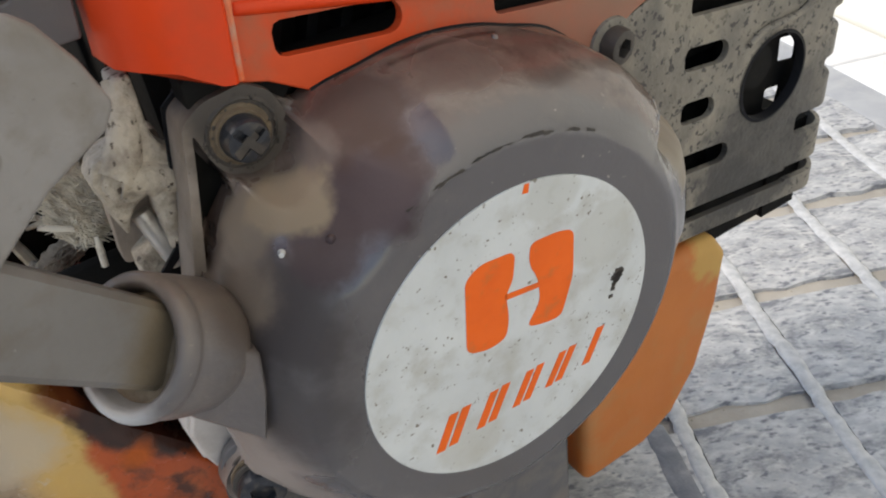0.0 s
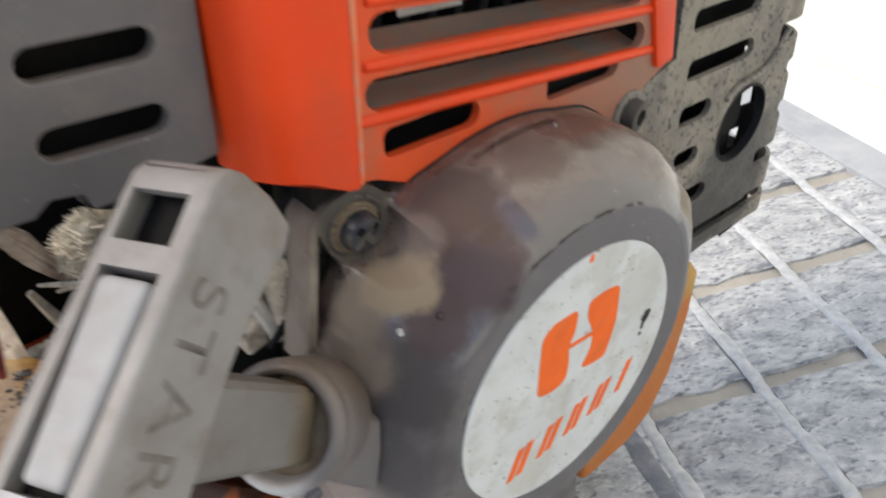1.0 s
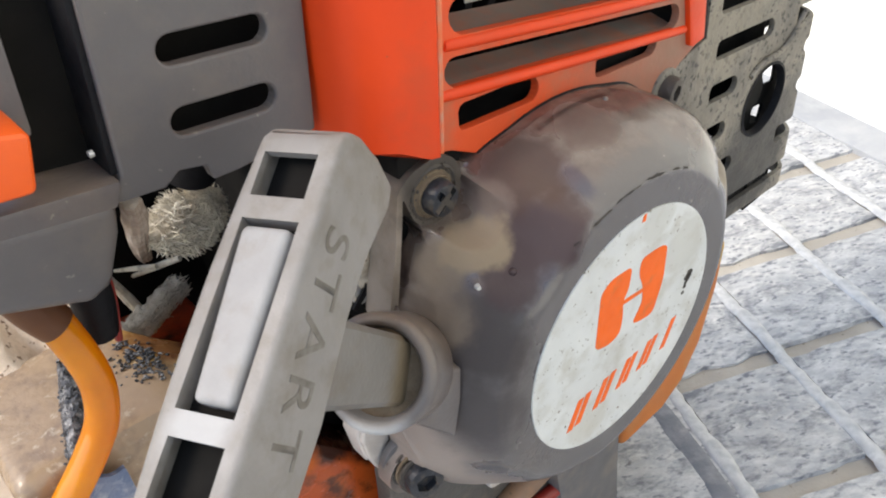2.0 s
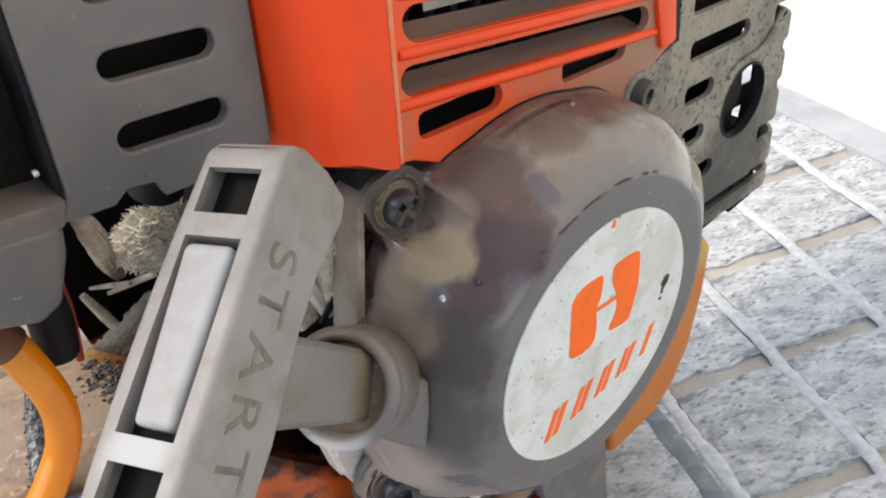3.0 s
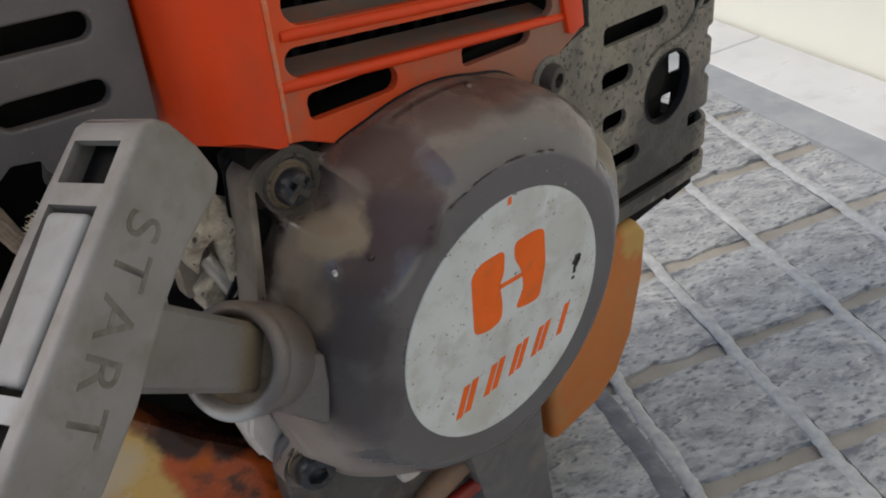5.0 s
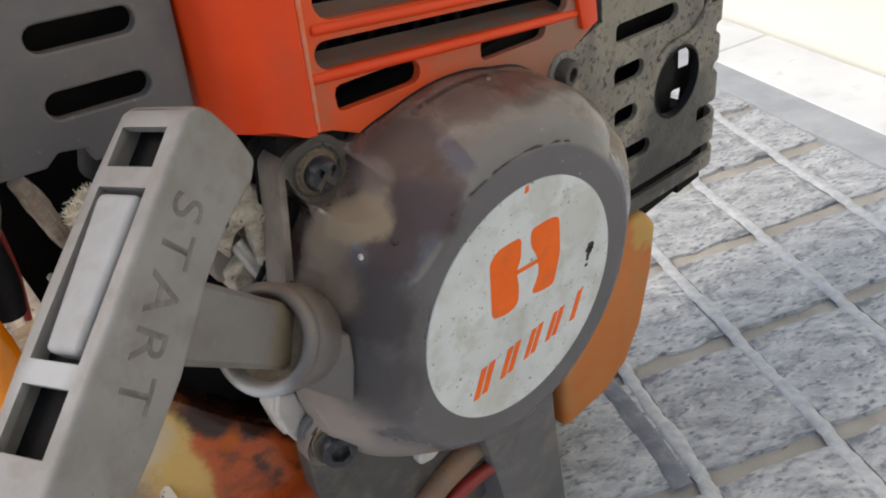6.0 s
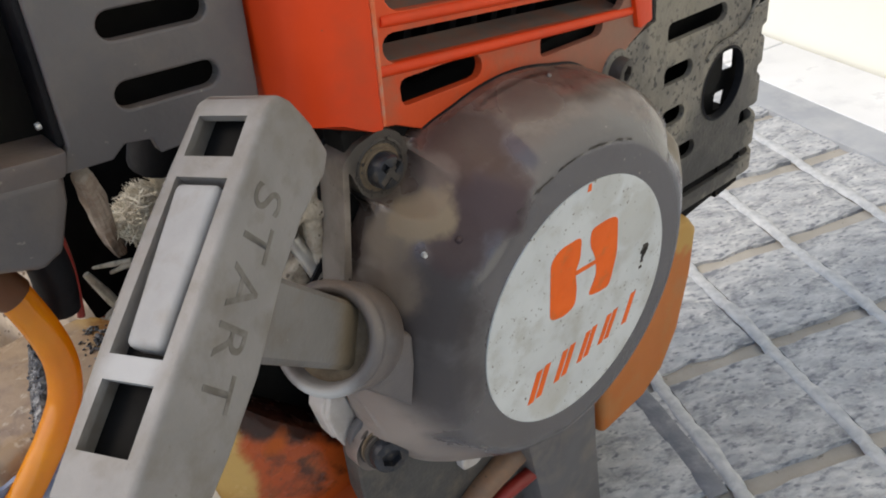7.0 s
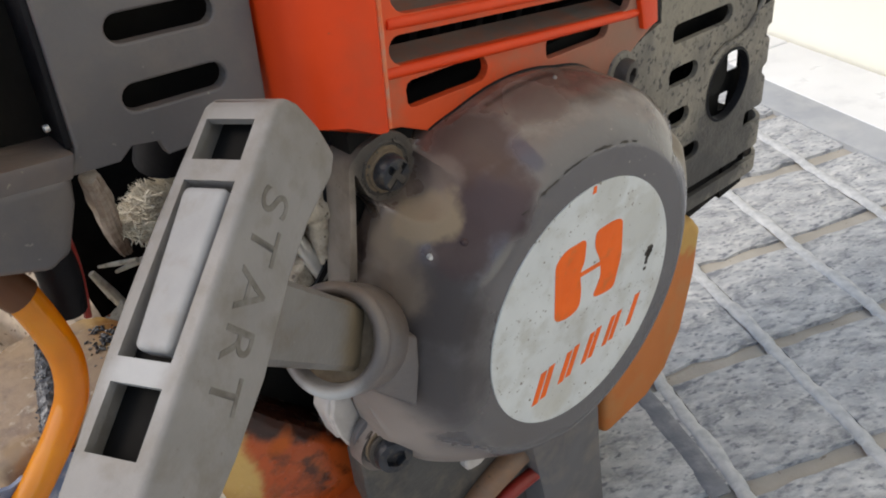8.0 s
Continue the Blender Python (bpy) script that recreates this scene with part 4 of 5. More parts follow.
cuts = []
for k, z in enumerate(ROWS_Z):
    x0, x1 = {5: (76.0, 92.0), 6: (76, 88.6), 7: (76, 96.2)}.get(k, (77.0, 110.5))
    cuts.append(prism(stadium((x0 + x1) / 2, z, x1 - x0, 6.4, 0, True), 20, 40))
    b = bevel_all(box(126 if k in (4, 7) else 135.5, 160, 20, 60, z - 3.8, z + 3.0), 2.0, 3)
    cuts.append(b)
cuts.append(box(56, 126, 20, 40, -28.8, -24.2, 1.0))
cuts.append(box(124, 160, 20, 60, -28.2, -23.0, 1.5))
guard = sheared(carved(guard, cuts))
cuts = [cylinder((111.8, 10, 8.6), (111.8, 50, 8.6), 12.6, segments=48),
        prism([(30, 140), (70.3, 140), (70.3, 46.5), (62, 45.2), (54, 42.6), (47, 37.5), (44.5, 30), (44.5, -60), (30, -60)], 10, 60)]
guard = part("silencer_guard", carved(guard, cuts, 0.5), GUARD, engine, "dusty grey-brown slotted silencer guard", 16)
dish = bmesh.new()
loops = []
for r, y in ((13.4, 28.7), (12.5, 28.5), (12.2, 29.5), (12.1, 31.2)):
    loops.append([dish.verts.new((111.8 + r * math.cos(2 * math.pi * s / 48), y, 8.6 + r * math.sin(2 * math.pi * s / 48))) for s in range(48)])
for a, b in zip(loops, loops[1:]):
    for s in range(48):
        dish.faces.new((a[s], a[(s + 1) % 48], b[(s + 1) % 48], b[s]))
part("outlet_ring", dish, BLACK, guard, "sooty black outlet ring", 50)
back = box(96, 134, 36, 37, -16, 26)
back = carved(back, [prism(rounded([(122.6, 14.4), (130.6, 13.0), (131.0, 5.2), (123.0, 6.6)], 1.0), 30, 50), prism(rounded([(119.0, -0.4), (126.4, -1.6), (125.0, -8.6), (118.6, -7.4)], 1.4), 30, 50)])
part("outlet_plate", back, SOOT_AND_SHADE, guard, "black perforated outlet plate")
part("outlet_pipe", join(cylinder((106, 30.5, 13), (106, 36, 13), 6.0), cylinder((106, 30.2, 13), (106, 30.6, 13), 6.2, 5.6)), SOOT_AND_SHADE, guard, "sooty pipe stub")
# Extra black blocks added beside the silencer box to darken the guard's slots.
part("silencer_box", join(box(70, 119, 40, 100, -44, 18, 3), box(70, 126, 39, 100, 18.2, 110, 2), box(70, 140, 38, 100, -52, -19, 2), box(128, 143.8, 36.8, 100, -52, -19), box(136, 146, 46, 100, 20, 100)), SOOT_AND_SHADE, guard, "black silencer box widened to darken the guard's inside")
socket = carved(cylinder((51, 30, 38.6), (51.8, 25.2, 38.3), 4.6, 4.2, bevel=1.1), [cylinder((51.4, 27.4, 38.4), (52.6, 21, 38.0), 2.4, segments=6)])
part("bolt", socket, COLLAR, guard, "dusty socket screw")
part("bolt_boss", join(cylinder((51, 30, 38.6), (51, 28.2, 38.6), 6.6, 6.2, bevel=0.6)), GUARD, guard, "dusty round boss")
crease = tube([(99.5, 28.7, 22), (106, 28.3, 24.8), (120, 28.3, 25.5), (131, 28.9, 34)], 0.9, 8)
part("pressed_rib", crease, GUARD, guard, "pressed rib round the outlet")

# ---------------------------------------------------------------- air-filter side
filter_plate = prism([(-53.0, UP), (-53.0, 70.5), (-71, 70.0), (-76.5, 70.5), (-77.5, 74.0), (-83, 75.5), (-86, 73.5), (-95.5, 75.0), (-93.4, 79.6), (-93.4, UP)], 42, 45)
cuts = [prism(stadium(-71.8 + 0.0 * k, 82.9 + 13.0 * k, 21.5, 5.4, -0.14), 38, 60) for k in range(4)]
for k, c in enumerate(cuts):
    place(c, Matrix.Translation((0.0, 0, 0)))
filter_side = part("filter_cover", lean(carved(filter_plate, cuts, 0.5), 0.12, 75), FILTER, engine, "grey plastic air-filter cover with rounded slots", 16)
part("filter_bay", lean(box(-106, -90, 52, 56, 76, UP), 0.12, 75), SOOT_AND_SHADE, filter_side, "black recess")
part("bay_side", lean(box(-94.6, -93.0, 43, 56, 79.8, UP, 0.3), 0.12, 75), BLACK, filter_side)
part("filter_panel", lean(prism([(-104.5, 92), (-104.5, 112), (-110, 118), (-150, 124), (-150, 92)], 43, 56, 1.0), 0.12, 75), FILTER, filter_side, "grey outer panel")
# Black sheet behind the slots; the shade in there is its colour.
part("filter_inside", box(-92, -48, 55, 58, 73, UP), SOOT_AND_SHADE, filter_side)
part("filter_ledge", prism([(-93.4, 79.6), (-95.5, 75.0), (-150, 86), (-150, 90.2)], 40.6, 56, 0.8), GREY, filter_side, "dust-topped ledge")
base = prism([(-95.3, 76.2), (-97.0, 70), (-101.5, 61.5), (-106, 59.5), (-124, 68.0), (-150, 72), (-150, 88)], 40.5, 90, 3.0, 4)
part("filter_base", base, FILTER, filter_side, "grey rounded filter base")
lever = join(prism([(-104.7, 98.0), (-107.4, 88.8), (-116.4, 90.3), (-111.6, 100.2)], 31.5, 46, 1.3, 3),
             prism([(-113.4, 101.5), (-117.6, 91.6), (-127, 93), (-126, 107), (-115.8, 105)], 33.5, 46.02, 1.3, 3))
part("choke_lever", lever, LEVER, filter_side, "bright orange choke lever")
part("bay_screw", cylinder((-94.6, 45.5, 84), (-95.6, 45.5, 84), 0.7, bevel=0.2), PALE_METAL, filter_side, "small bright screw")

# ---------------------------------------------------------------- crankcase between cover and filter
CASE = [(-52.6, 64), (-53.7, 55.6), (-55.4, 52.5), (-60.7, 50.4), (-62.4, 47.4), (-61.6, 44.0), (-61.2, 40.5), (-59.5, 34.5), (-58.3, 37.8), (-56.2, 40.4), (-52.6, 41.6), (-53.4, 36.5), (-53.6, 26), (-50.0, 25.5), (-46.0, 38), (-44.6, 46.0), (-48.0, 48.6), (-49.5, 52.7), (-49.2, 64)]
case = part("crankcase", prism(CASE, 37.9, 45, 1.3, 3), CAST, engine, "dust-caked cast crankcase flange")
part("case_boss", cylinder((-56.5, 36.6, 45.8), (-56.0, 48, 45.8), 4.2, 5.2, bevel=1.5), CAST, case, "dusty cast boss")
for pts, radii in (([(-51.5, 40.5, 63), (-52.6, 39.6, 57), (-54.5, 38.9, 51.5), (-57, 38.6, 47)], [2.2, 2.6, 3.2, 4.0]),
                   ([(-57, 38.8, 46.5), (-53.5, 38.6, 45), (-50, 38.8, 43), (-47.5, 39.2, 41.5)], [4.0, 3.4, 3.2, 2.8]),
                   ([(-50.8, 38.8, 43), (-51.2, 38.9, 36), (-51.6, 39.2, 27)], [3.0, 2.4, 2.0])):
    rib = tube(pts, radii, 20, 10)
    for v in rib.verts:
        v.co += Vector((0.5, 0.7, 0.5)) * noise.noise(v.co * 0.45)
    part("case_rib", rib, CAST, case, "rounded dusty casting rib", 60)
part("pin", cylinder((-56.0, 41.5, 37.0), (-53.0, 39.0, 24.5), 2.0, bevel=0.7), PALE_METAL, case, "bright metal pin")
part("bright_lug", prism([(-60, 27), (-55, 30), (-54, 22), (-60, 21)], 41.5, 50, 1.2, 3), CAST, case, "pale cast lug")
part("case_panel", prism(rounded([(-62, 24), (-60.5, 40), (-56, 48), (-47, 50), (-46.5, 24)], 2.0, 3), 46.5, 51, 1.0, 3), TAB, case, "dusty tan panel behind the flange")
# Black blocks added where there is only shade behind and under the parts.
part("dark_recess", box(-112, -40, 150, 154, -70, 78, 2), SOOT_AND_SHADE, case, "black sheet for the shade behind the carburettor")
part("dark_side", box(-50, -44, 62, 152, -70, 78, 2), SOOT_AND_SHADE, case, "black panel added to close off the dark hollow")
part("engine_sump", box(-80, -46, 58, 62, -41, 20, 2), SOOT_AND_SHADE, case, "black block for the shade under the engine")
part("engine_core", box(-43, 70, 33.5, 50, -44, 56, 4), SOOT_AND_SHADE, case, "black block for the dark inside of the engine")
part("intake_pipe", tube([(-56, 84, 74), (-60, 86, 60), (-64, 92, 44)], 7.0, 18), BLACK, case, "dark rubber intake pipe")

# ---------------------------------------------------------------- tank, hose, stand
tank_form = join(prism([(40, -40), (85, -36), (94, -37.5), (98.6, -45), (97, -65), (90.5, -91), (80.5, -107), (67, -114), (40, -114)], 26, 110, 5.0, 4),
                 prism([(60, -44), (60, -110), (-84, -110), (-104, -98), (-112, -72), (-104, -66), (-50, -58)], 38, 109, 5.0, 4))
tank = part("fuel_tank", tank_form, TANK, engine, "translucent orange plastic fuel tank")
shoulder = bmesh.new()
bmesh.ops.create_grid(shoulder, x_segments=120, y_segments=100, size=1)
for v in shoulder.verts:
    u, w = v.co.x, v.co.y
    x, z = -155 + 60 * u, -12 + 48 * w
    y = 88 + 1.15 * (z - 8) + 5 * noise.noise((x * 0.03, z * 0.03, 2.0)) + 1.2 * noise.noise((x * 0.15, z * 0.15, 5.0)) + 0.9 * noise.noise((x * 0.42, z * 0.22, 9.0)) + 0.5 * noise.noise((x * 0.9, z * 0.5, 3.0))
    y += 10 * math.exp(-((x + 113 - 0.3 * (z - 8) * -1) / 4.0) ** 2)
    v.co = (x, y, z)
thick = bmesh.ops.extrude_face_region(shoulder, geom=list(shoulder.faces))
bmesh.ops.translate(shoulder, vec=(0, 40, 0), verts=[g for g in thick["geom"] if isinstance(g, bmesh.types.BMVert)])
part("tank_shoulder", shoulder, TANK_LIGHT, tank, "dusty scratched tan tank shoulder", 60)
lobe = prism([(-40, -74), (-46, -50), (-52, -42), (-62, -30), (-74, -14), (-80, -4), (-85, 4), (-90, 8), (-95, 11), (-101, 12.5), (-106, 12.5), (-110, 13), (-135, 14), (-140, -74)], 44, 86, 5.0, 4)
for v in lobe.verts:
    v.co.y += 13 * smooth(-86, -103, v.co.x)
part("tank_lobe", lobe, TANK_LOBE, tank, "translucent orange tank lobe with light and shade painted in")
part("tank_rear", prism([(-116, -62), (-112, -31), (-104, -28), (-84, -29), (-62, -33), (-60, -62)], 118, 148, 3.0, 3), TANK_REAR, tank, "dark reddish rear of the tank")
hose = part("fuel_hose", tube([(-112.2, 52, 52), (-110.8, 52, 41), (-110.9, 52, 32), (-113.6, 52, 23.5), (-119, 52, 16.5), (-124.5, 52, 11), (-133, 51, 4.5), (-150, 50, -6)], 3.55, 22, 10), HOSE, engine, "glossy amber fuel hose")
part("hose_end", tube([(-117, 53, 68), (-114.6, 52.5, 58), (-112.2, 52, 51.5)], [4.3, 4.2, 4.0], 20), FERRULE, hose, "dark brown hose end")
part("black_hose", tube([(-103, 60, 62), (-103, 60, 48), (-105, 61, 38)], 4.4, 16), BLACK, engine, "black rubber hose")
part("red_wire", tube([(-98, 60, 58), (-99.2, 60, 46), (-102, 60, 34)], 0.9, 8), RED, engine, "thin red wire")
crust = tube([(-111.7, 85, 16.3), (-114, 77, 15.2), (-116.5, 69, 14.4), (-119, 62, 13.4), (-122, 52, 12.6)], [1.4, 2.3, 2.6, 2.4, 1.8], 24, 40)
for v in crust.verts:
    v.co += Vector((0.9, 0.9, 0.9)) * (noise.noise(v.co * 0.55) + 0.7 * noise.noise(v.co * 1.5))
for i in range(1500):
    f = random.random() * 1.25 - 0.1
    c = Vector((-112.5 - 8 * f + random.gauss(0, 0.9), 82 - 24 * f + random.gauss(0, 1.2), 15.8 - 2.6 * f + random.gauss(0, 0.8)))
    if i % 6 == 1:
        x = min(-86, random.gauss(-97, 2.6))
        c = Vector((x, min(85.5, random.gauss(76, 5)), along([(-106, 12.5), (-101, 12.6), (-95, 11.2), (-90, 8.2), (-85, 4.2)], x) + random.uniform(-0.2, 0.4)))
    if i % 3 == 0:
        c = Vector((random.gauss(-93, 3.2), 124 + random.gauss(0, 1.5), -33 + random.gauss(0, 3.0)))
    b = bmesh.new()
    bmesh.ops.create_icosphere(b, subdivisions=1, radius=random.uniform(0.2, 0.65), matrix=Matrix.Translation(c) @ Matrix.Rotation(random.random() * 6, 4, (0.3, 1, 0.5)) @ Matrix.Diagonal((1, 0.7, 1.3, 1)))
    crust = join(crust, b)
tagged(part("oily_crust", crust, OIL, tank, "black oily crust along the tank seam"), kind="stuff")
part("grey_foot", prism([(-10, -52), (26, -50), (27, -100), (30, -150.5), (0, -151), (-4, -100)], 18, 40, 2.0), COVER, engine, "charcoal plastic support foot")
part("rear_foot", box(-60, 80, 60, 100, -160, -108, 4), COVER, engine, "charcoal plastic stand")
part("red_hose", tube([(-34, 25, -99), (-19, 22, -87), (0, 21, -86), (12, 22, -80)], 2.6, 12), RED, engine, "red fuel line under the cover")
part("tan_rib", tube([(-44, 29, -96), (-30, 26.5, -84), (-14, 25.5, -78), (4, 26, -77), (16, 28, -72)], [3.0, 4.2, 4.4, 4.0, 3.0], 20, 8), RIB, engine, "dusty orange rib under the cover")

# ---------------------------------------------------------------- dry grass caught in the engine
def straw_clump(centre, spread, count, length, thick):
    bm = bmesh.new()
    for i in range(count):
        p = Vector(centre) + Vector([random.gauss(0, s) for s in spread])
        d = Vector((random.gauss(0, 1), random.gauss(0, 0.6), random.gauss(0, 1))).normalized()
        bend = Vector((random.gauss(0, 1), random.gauss(0, 1), random.gauss(0, 1))) * 0.22
        n = random.uniform(0.4, 1.0) * length
        pts = [p - d * n / 2, p + bend * n * 0.4, p + d * n / 2]
        bm2 = tube(pts, [thick * 0.5, thick, thick * 0.3], 4, 3)
        me = bpy.data.meshes.new("blade")
        bm2.to_mesh(me)
        bm2.free()
        bm.from_mesh(me)
        bpy.data.meshes.remove(me)
    return bm


def straw_core(centre, size):
    bm = bmesh.new()
    bmesh.ops.create_icosphere(bm, subdivisions=5, radius=1)
    for v in bm.verts:
        k = 1 + 0.30 * noise.noise(v.co * 2.1) + 0.16 * noise.noise(v.co * 7) + 0.10 * noise.noise(v.co * 17)
        v.co = Vector(centre) + Vector((v.co.x * size[0], v.co.y * size[1], v.co.z * size[2])) * k
    return bm


def straw_fur(centre, size, count, length, thick):
    """Blades that lie along the surface of a matted core, most of them running one way."""
    bm = bmesh.new()
    c = Vector(centre)
    for i in range(count):
        out = Vector((random.gauss(0, 1), random.gauss(-0.5, 1), random.gauss(0, 1))).normalized()
        k = 1 + 0.30 * noise.noise(out * 2.1) + 0.16 * noise.noise(out * 7) + 0.10 * noise.noise(out * 17)
        p = c + Vector((out.x * size[0], out.y * size[1], out.z * size[2])) * k * 1.02
        d = (Vector((random.gauss(-0.45, 0.4), random.gauss(-0.1, 0.35), random.gauss(0.85, 0.4))).normalized() + out * random.uniform(-0.1, 0.3)).normalized()
        n = random.uniform(0.4, 1.0) * length
        bm2 = tube([p - d * n / 2, p + out * n * 0.08, p + d * n / 2], [thick * 0.5, thick, thick * 0.3], 4, 3)
        me = bpy.data.meshes.new("blade")
        bm2.to_mesh(me)
        bm2.free()
        bm.from_mesh(me)
        bpy.data.meshes.remove(me)
    return bm


CLUMP, CLUMP_SIZE = (-69.0, 91.5, 31.5), (9.2, 4.5, 7.2)
TUFT, TUFT_SIZE = (-64.8, 60, 33), (5.6, 3.2, 7.6)
grass = join(straw_core(CLUMP, CLUMP_SIZE), straw_core(TUFT, TUFT_SIZE), straw_fur(CLUMP, CLUMP_SIZE, 2400, 7.5, 0.2), straw_fur(TUFT, TUFT_SIZE, 1600, 5.0, 0.17),
             straw_clump((-74, 87.5, 36), (2.8, 1.6, 2.4), 150, 8.0, 0.17))
tagged(part("dry_grass_clump", grass, STRAW), "clump of dry straw-coloured grass caught in the engine", "dry grass", kind="stuff").matrix_world = ENGINE
MAT_LINE = [Vector(p) for p in ((-101, 128, -21), (-94.5, 128, -21.5), (-88, 128, -22), (-80, 127, -19), (-74, 126, -15), (-67, 125, -11))]
mat_bm = tube(MAT_LINE, [2.2, 4.0, 4.4, 4.2, 3.8, 2.8], 36, 18)
for v in mat_bm.verts:
    v.co += Vector((0.6, 1.2, 1.2)) * (noise.noise(v.co * 0.3) + 0.7 * noise.noise(Vector((v.co.x * 0.5, v.co.y, v.co.z)) * 1.0))
fibres = bmesh.new()
for a, b in zip(MAT_LINE, MAT_LINE[1:]):
    for i in range(240):
        turn, f = random.uniform(2.2, 6.6), random.random()
        p = a.lerp(b, f) + Vector((0, math.cos(turn), math.sin(turn))) * random.uniform(3.4, 4.6)
        d = (b - a).normalized() + Vector((0, random.gauss(0, 0.35), random.gauss(0, 0.35)))
        n = random.uniform(1.5, 4.5)
        fibres = join(fibres, tube([p - d * n / 2, p + Vector((0, -0.3, 0.2)), p + d * n / 2], [0.08, 0.2, 0.06], 4, 3))
tagged(part("fibre_mat", join(mat_bm, fibres), FELT), "grey felted fibre draped over the tank seam", "dry fibre", kind="stuff").matrix_world = ENGINE
for pts, r, mt, words in (([(-82, 137, -4), (-78, 128, -0.5), (-74, 119, 3)], 0.9, STRAW, "pale dry plant stalk lodged in the engine"),
                          ([(-78.4, 133.5, -6.6), (-72, 127, -3), (-66, 121, 0)], 1.1, STRAW, "pale dry plant stalk lodged in the engine"),
                          ([(-85.2, 135.5, -3.8), (-82.4, 134, -14), (-79.6, 132.5, -25)], 1.9, STRAW, "thick pale plant stub lodged in the engine"),
                          ([(-73.5, 57, 33.2), (-67.5, 56, 30.7)], 0.7, STRAW, "pale dry plant stalk lodged in the engine"),
                          ([(-64.3, 55, 27.8), (-65.2, 55, 20.5)], 0.8, STRAW, "pale dry plant stalk lodged in the engine")):
    tagged(part("dry_stalk", tube(pts, [r * 0.6, r, r * 0.9], 9), mt), words, "dry stalk", "dry stalks in the engine").matrix_world = ENGINE
split = tube([(-91.5, 48, 71), (-88, 64, 57), (-82.5, 92, 32), (-76, 119, 8)], [1.7, 2.5, 2.4, 2.0], 32, 14)
axis_line = Vector((-76, 119, 8)) - Vector((-91.5, 48, 71))
for v in split.verts:
    f = (v.co.y - 48) / 71
    c = Vector((-91.5, 48, 71)) + axis_line * f
    out = v.co - c
    turn = math.atan2(out.x, out.z)
    v.co += out.normalized() * (0.7 * noise.noise((math.cos(turn) * 3.5, math.sin(turn) * 3.5, f * 2.0)) + 0.35 * noise.noise((math.cos(turn) * 8, math.sin(turn) * 8, f * 6)))
tagged(part("dry_stalk", split, BARK), "brown fibrous plant stalk lodged in the engine", "dry stalk", "dry stalks in the engine").matrix_world = ENGINE

# ---------------------------------------------------------------- blue cloth tucked against the tank
cloth = bmesh.new()
bmesh.ops.create_grid(cloth, x_segments=44, y_segments=60, size=1)
for v in cloth.verts:
    x, f = -128 + 14 * v.co.x, (v.co.y + 1) / 2
    top = 9.5 + 2.2 * noise.noise((x * 0.16, 0, 3)) - 0.12 * (x + 128)
    z = -148 + (top + 148) * f
    fold = 1.5 * noise.noise((x * 0.22, z * 0.08, 1)) + 0.7 * noise.noise((x * 0.5, z * 0.3, 6))
    v.co = (x, 53.6 + fold - 0.9 * smooth(0.96, 1.0, f), z)
thick = bmesh.ops.extrude_face_region(cloth, geom=list(cloth.faces))
bmesh.ops.translate(cloth, vec=(0, 1.2, 0), verts=[g for g in thick["geom"] if isinstance(g, bmesh.types.BMVert)])
tagged(part("blue_cloth", cloth, BLUE), "crumpled dark blue cloth tucked against the tank", "cloth").matrix_world = ENGINE

# ---------------------------------------------------------------- paving stones
A0, PA, B0, PB = 132.6, 60.4, 112.4, 72.6


def paver_mesh(seed):
    bm = bmesh.new()
    n = 6
    w, d = PA - 6.5, PB - 10.5
    top = []
    for i in range(n + 1):
        row = []
        for j in range(n + 1):
            u, v = i / n * 2 - 1, j / n * 2 - 1
            edge = max(abs(u), abs(v))
            z = 0.0 if edge < 0.99 else -0.9
            x, y = u * w / 2, v * d / 2
            k = noise.noise((x * 0.06 + seed * 7, y * 0.06, seed))
            row.append(bm.verts.new((x + (0.9 * k if edge > 0.99 else 0), y + (3.0 * k if edge > 0.99 else 0), z + 0.9 * k)))
        top.append(row)
    for i in range(n):
        for j in range(n):
            bm.faces.new((top[i][j], top[i + 1][j], top[i + 1][j + 1], top[i][j + 1]))
    rim = [top[i][0] for i in range(n + 1)] + [top[n][j] for j in range(1, n + 1)] + [top[i][n] for i in range(n - 1, -1, -1)] + [top[0][j] for j in range(n - 1, 0, -1)]
    low = [bm.verts.new((v.co.x * 1.03, v.co.y * 1.03, -9)) for v in rim]
    for i in range(len(rim)):
        j = (i + 1) % len(rim)
        bm.faces.new((rim[i], low[i], low[j], rim[j]))
    finish(bm, 70)
    bmesh.ops.scale(bm, vec=(MM, MM, MM), verts=bm.verts)
    me = bpy.data.meshes.new("paver")
    bm.to_mesh(me)
    bm.free()
    me.materials.append(STONE)
    return me


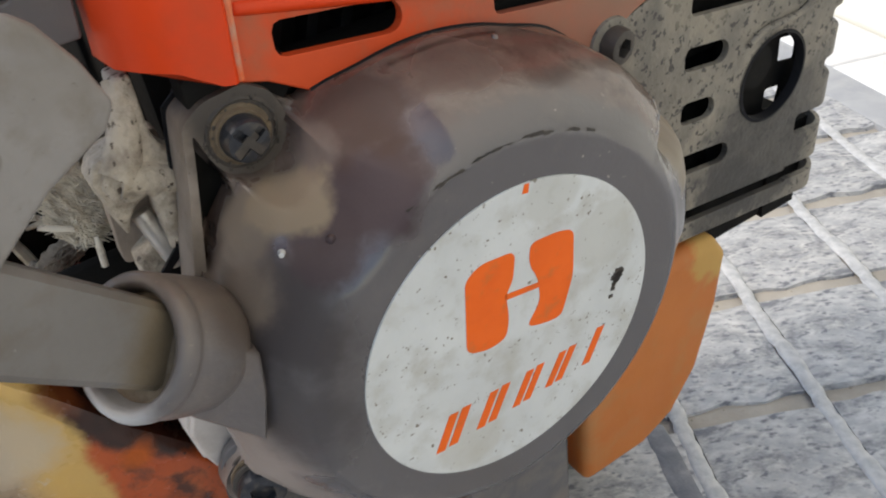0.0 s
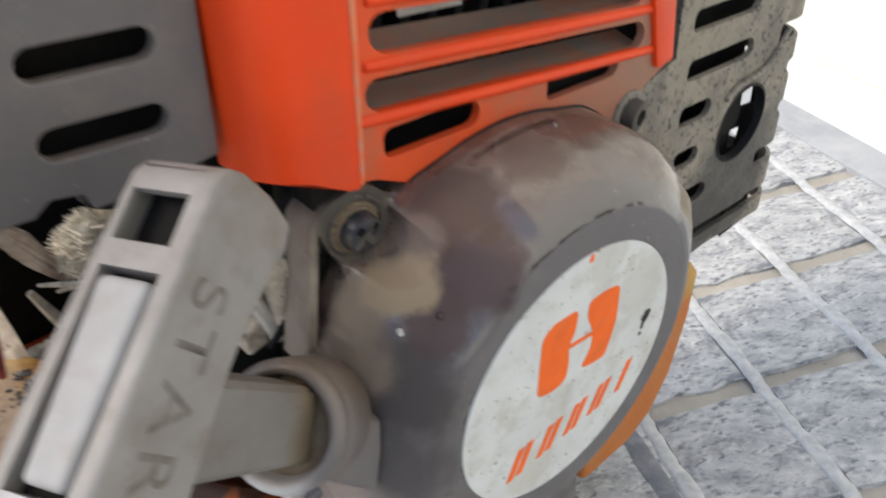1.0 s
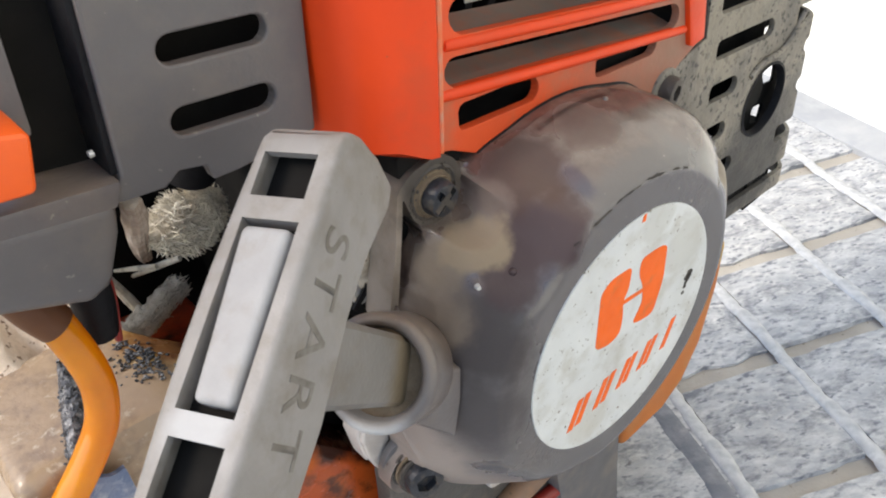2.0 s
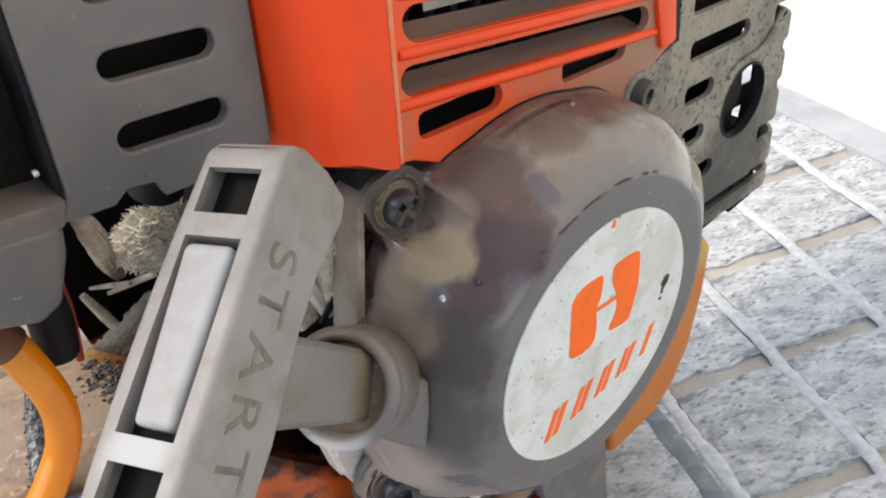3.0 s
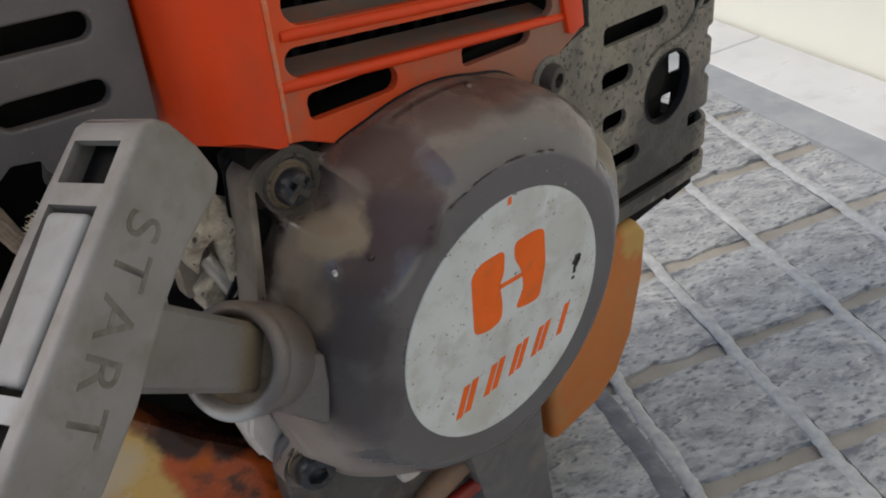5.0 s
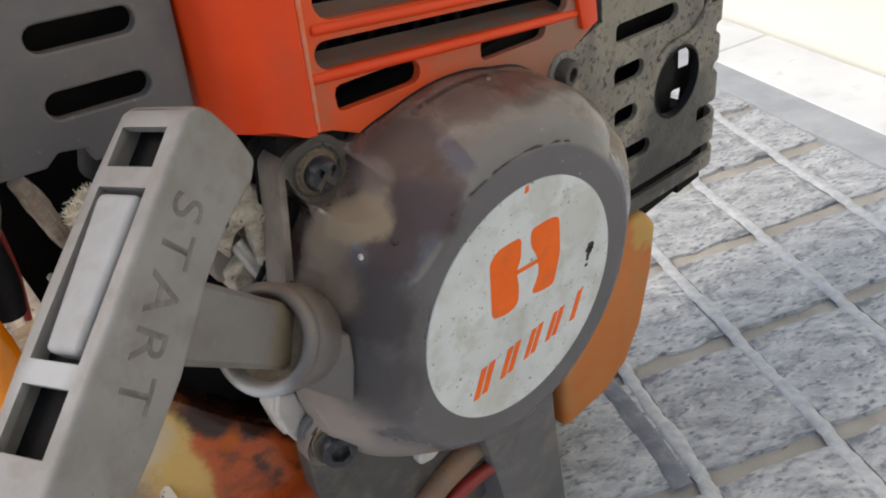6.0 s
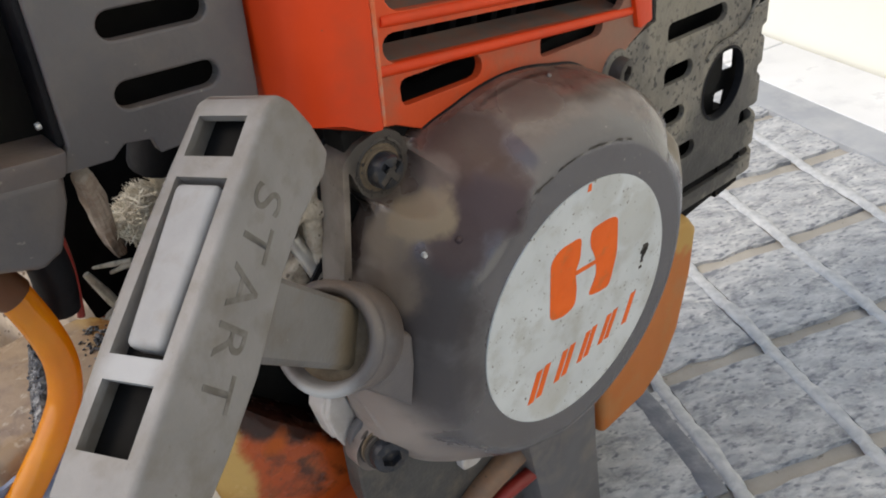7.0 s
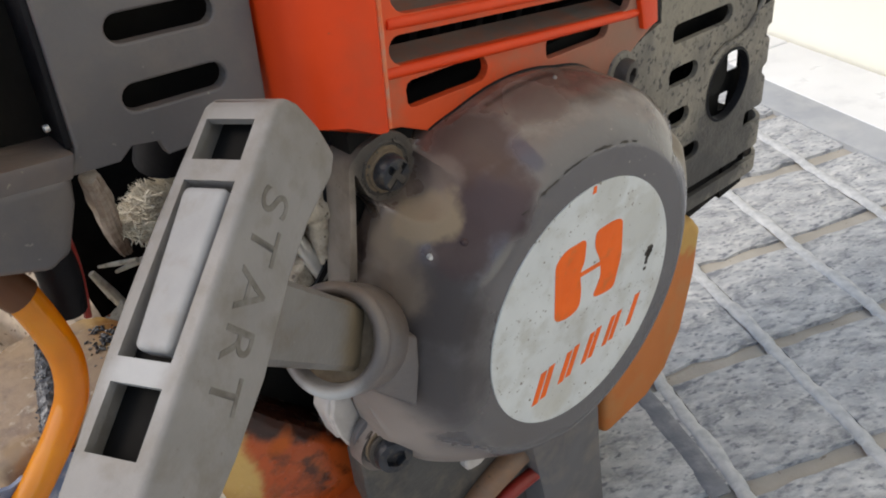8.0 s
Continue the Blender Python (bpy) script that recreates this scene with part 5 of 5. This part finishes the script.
stones = [paver_mesh(k) for k in range(6)]
def joint_bead():
    bm = tube([(0, -PB / 2 - 0.5, -2.2), (0.5, -10, -1.9), (-0.4, 12, -1.9), (0, PB / 2 + 0.5, -2.2)], [2.6, 3.0, 2.8, 2.6], 12, 6)
    for v in bm.verts:
        v.co.x = v.co.x * 1.3 + 1.6 * noise.noise((v.co.y * 0.13, v.co.x * 0.1, 7))
        v.co.z = -1.0 + (v.co.z + 2.0) * 0.48 + 0.8 * noise.noise((v.co.x * 0.3, v.co.y * 0.15, 1))
    finish(bm, 60)
    bmesh.ops.scale(bm, vec=(MM, MM, MM), verts=bm.verts)
    me = bpy.data.meshes.new("joint")
    bm.to_mesh(me)
    bm.free()
    me.materials.append(BEAD)
    return me


bead = joint_bead()
# one joint is darker and bluer than the others
strip = tube([(63, 40, -0.5), (62, 70, 0.2), (61, 98, 0.0), (60.5, 112, -0.6)], [4.6, 5.4, 5.0, 4.0], 12, 6)
for v in strip.verts:
    v.co.z = v.co.z * 0.16
part("stained_joint", strip, DARK_JOINT, pavement, "dark blue-grey strip along a joint")
for i in range(-3, 3):
    for j in range(-4, 8):
        ob = new("joint", bead)
        ob.parent = pavement
        ob.location = ((A0 + i * PA) * MM, (B0 + (j + 0.5) * PB) * MM, 0)
for i in range(-9, 3):
    for j in range(-8, 14):
        ob = new("paver", random.choice(stones))
        ob.parent = pavement
        ob.location = ((A0 + (i + 0.5) * PA) * MM, (B0 + (j + 0.5) * PB) * MM, random.uniform(-0.0006, 0.0006))
        ob.rotation_euler = (random.gauss(0, 0.008), random.gauss(0, 0.008), random.choice((0, math.pi)) + random.gauss(0, 0.006))

# the paving goes on beyond the part beside the engine
rest = bmesh.new()
for i in range(-42, 3):
    for j in range(-34, 62):
        if -9 <= i and -8 <= j < 14:
            continue
        x, y = A0 + (i + 0.5) * PA, B0 + (j + 0.5) * PB
        w, d, z = PA / 2 - 3.3, PB / 2 - 5.2, random.uniform(-0.8, 0.4)
        vs = [rest.verts.new((x + a * w, y + b * d, z if a * a < 1 else z - 0.8)) for a, b in ((-1, -1), (1, -1), (1, 1), (-1, 1))]
        low = [rest.verts.new((v.co.x, v.co.y, -6)) for v in vs]
        rest.faces.new(vs)
        for k in range(4):
            rest.faces.new((vs[k], low[k], low[(k + 1) % 4], vs[(k + 1) % 4]))
me = bpy.data.meshes.new("far_pavers")
bmesh.ops.scale(rest, vec=(MM, MM, MM), verts=rest.verts)
rest.to_mesh(me)
rest.free()
me.materials.append(STONE)
far = new("far_pavers", me)
far.parent = pavement
tagged(far, label="grey stone pavers further along the yard", kind="stuff")
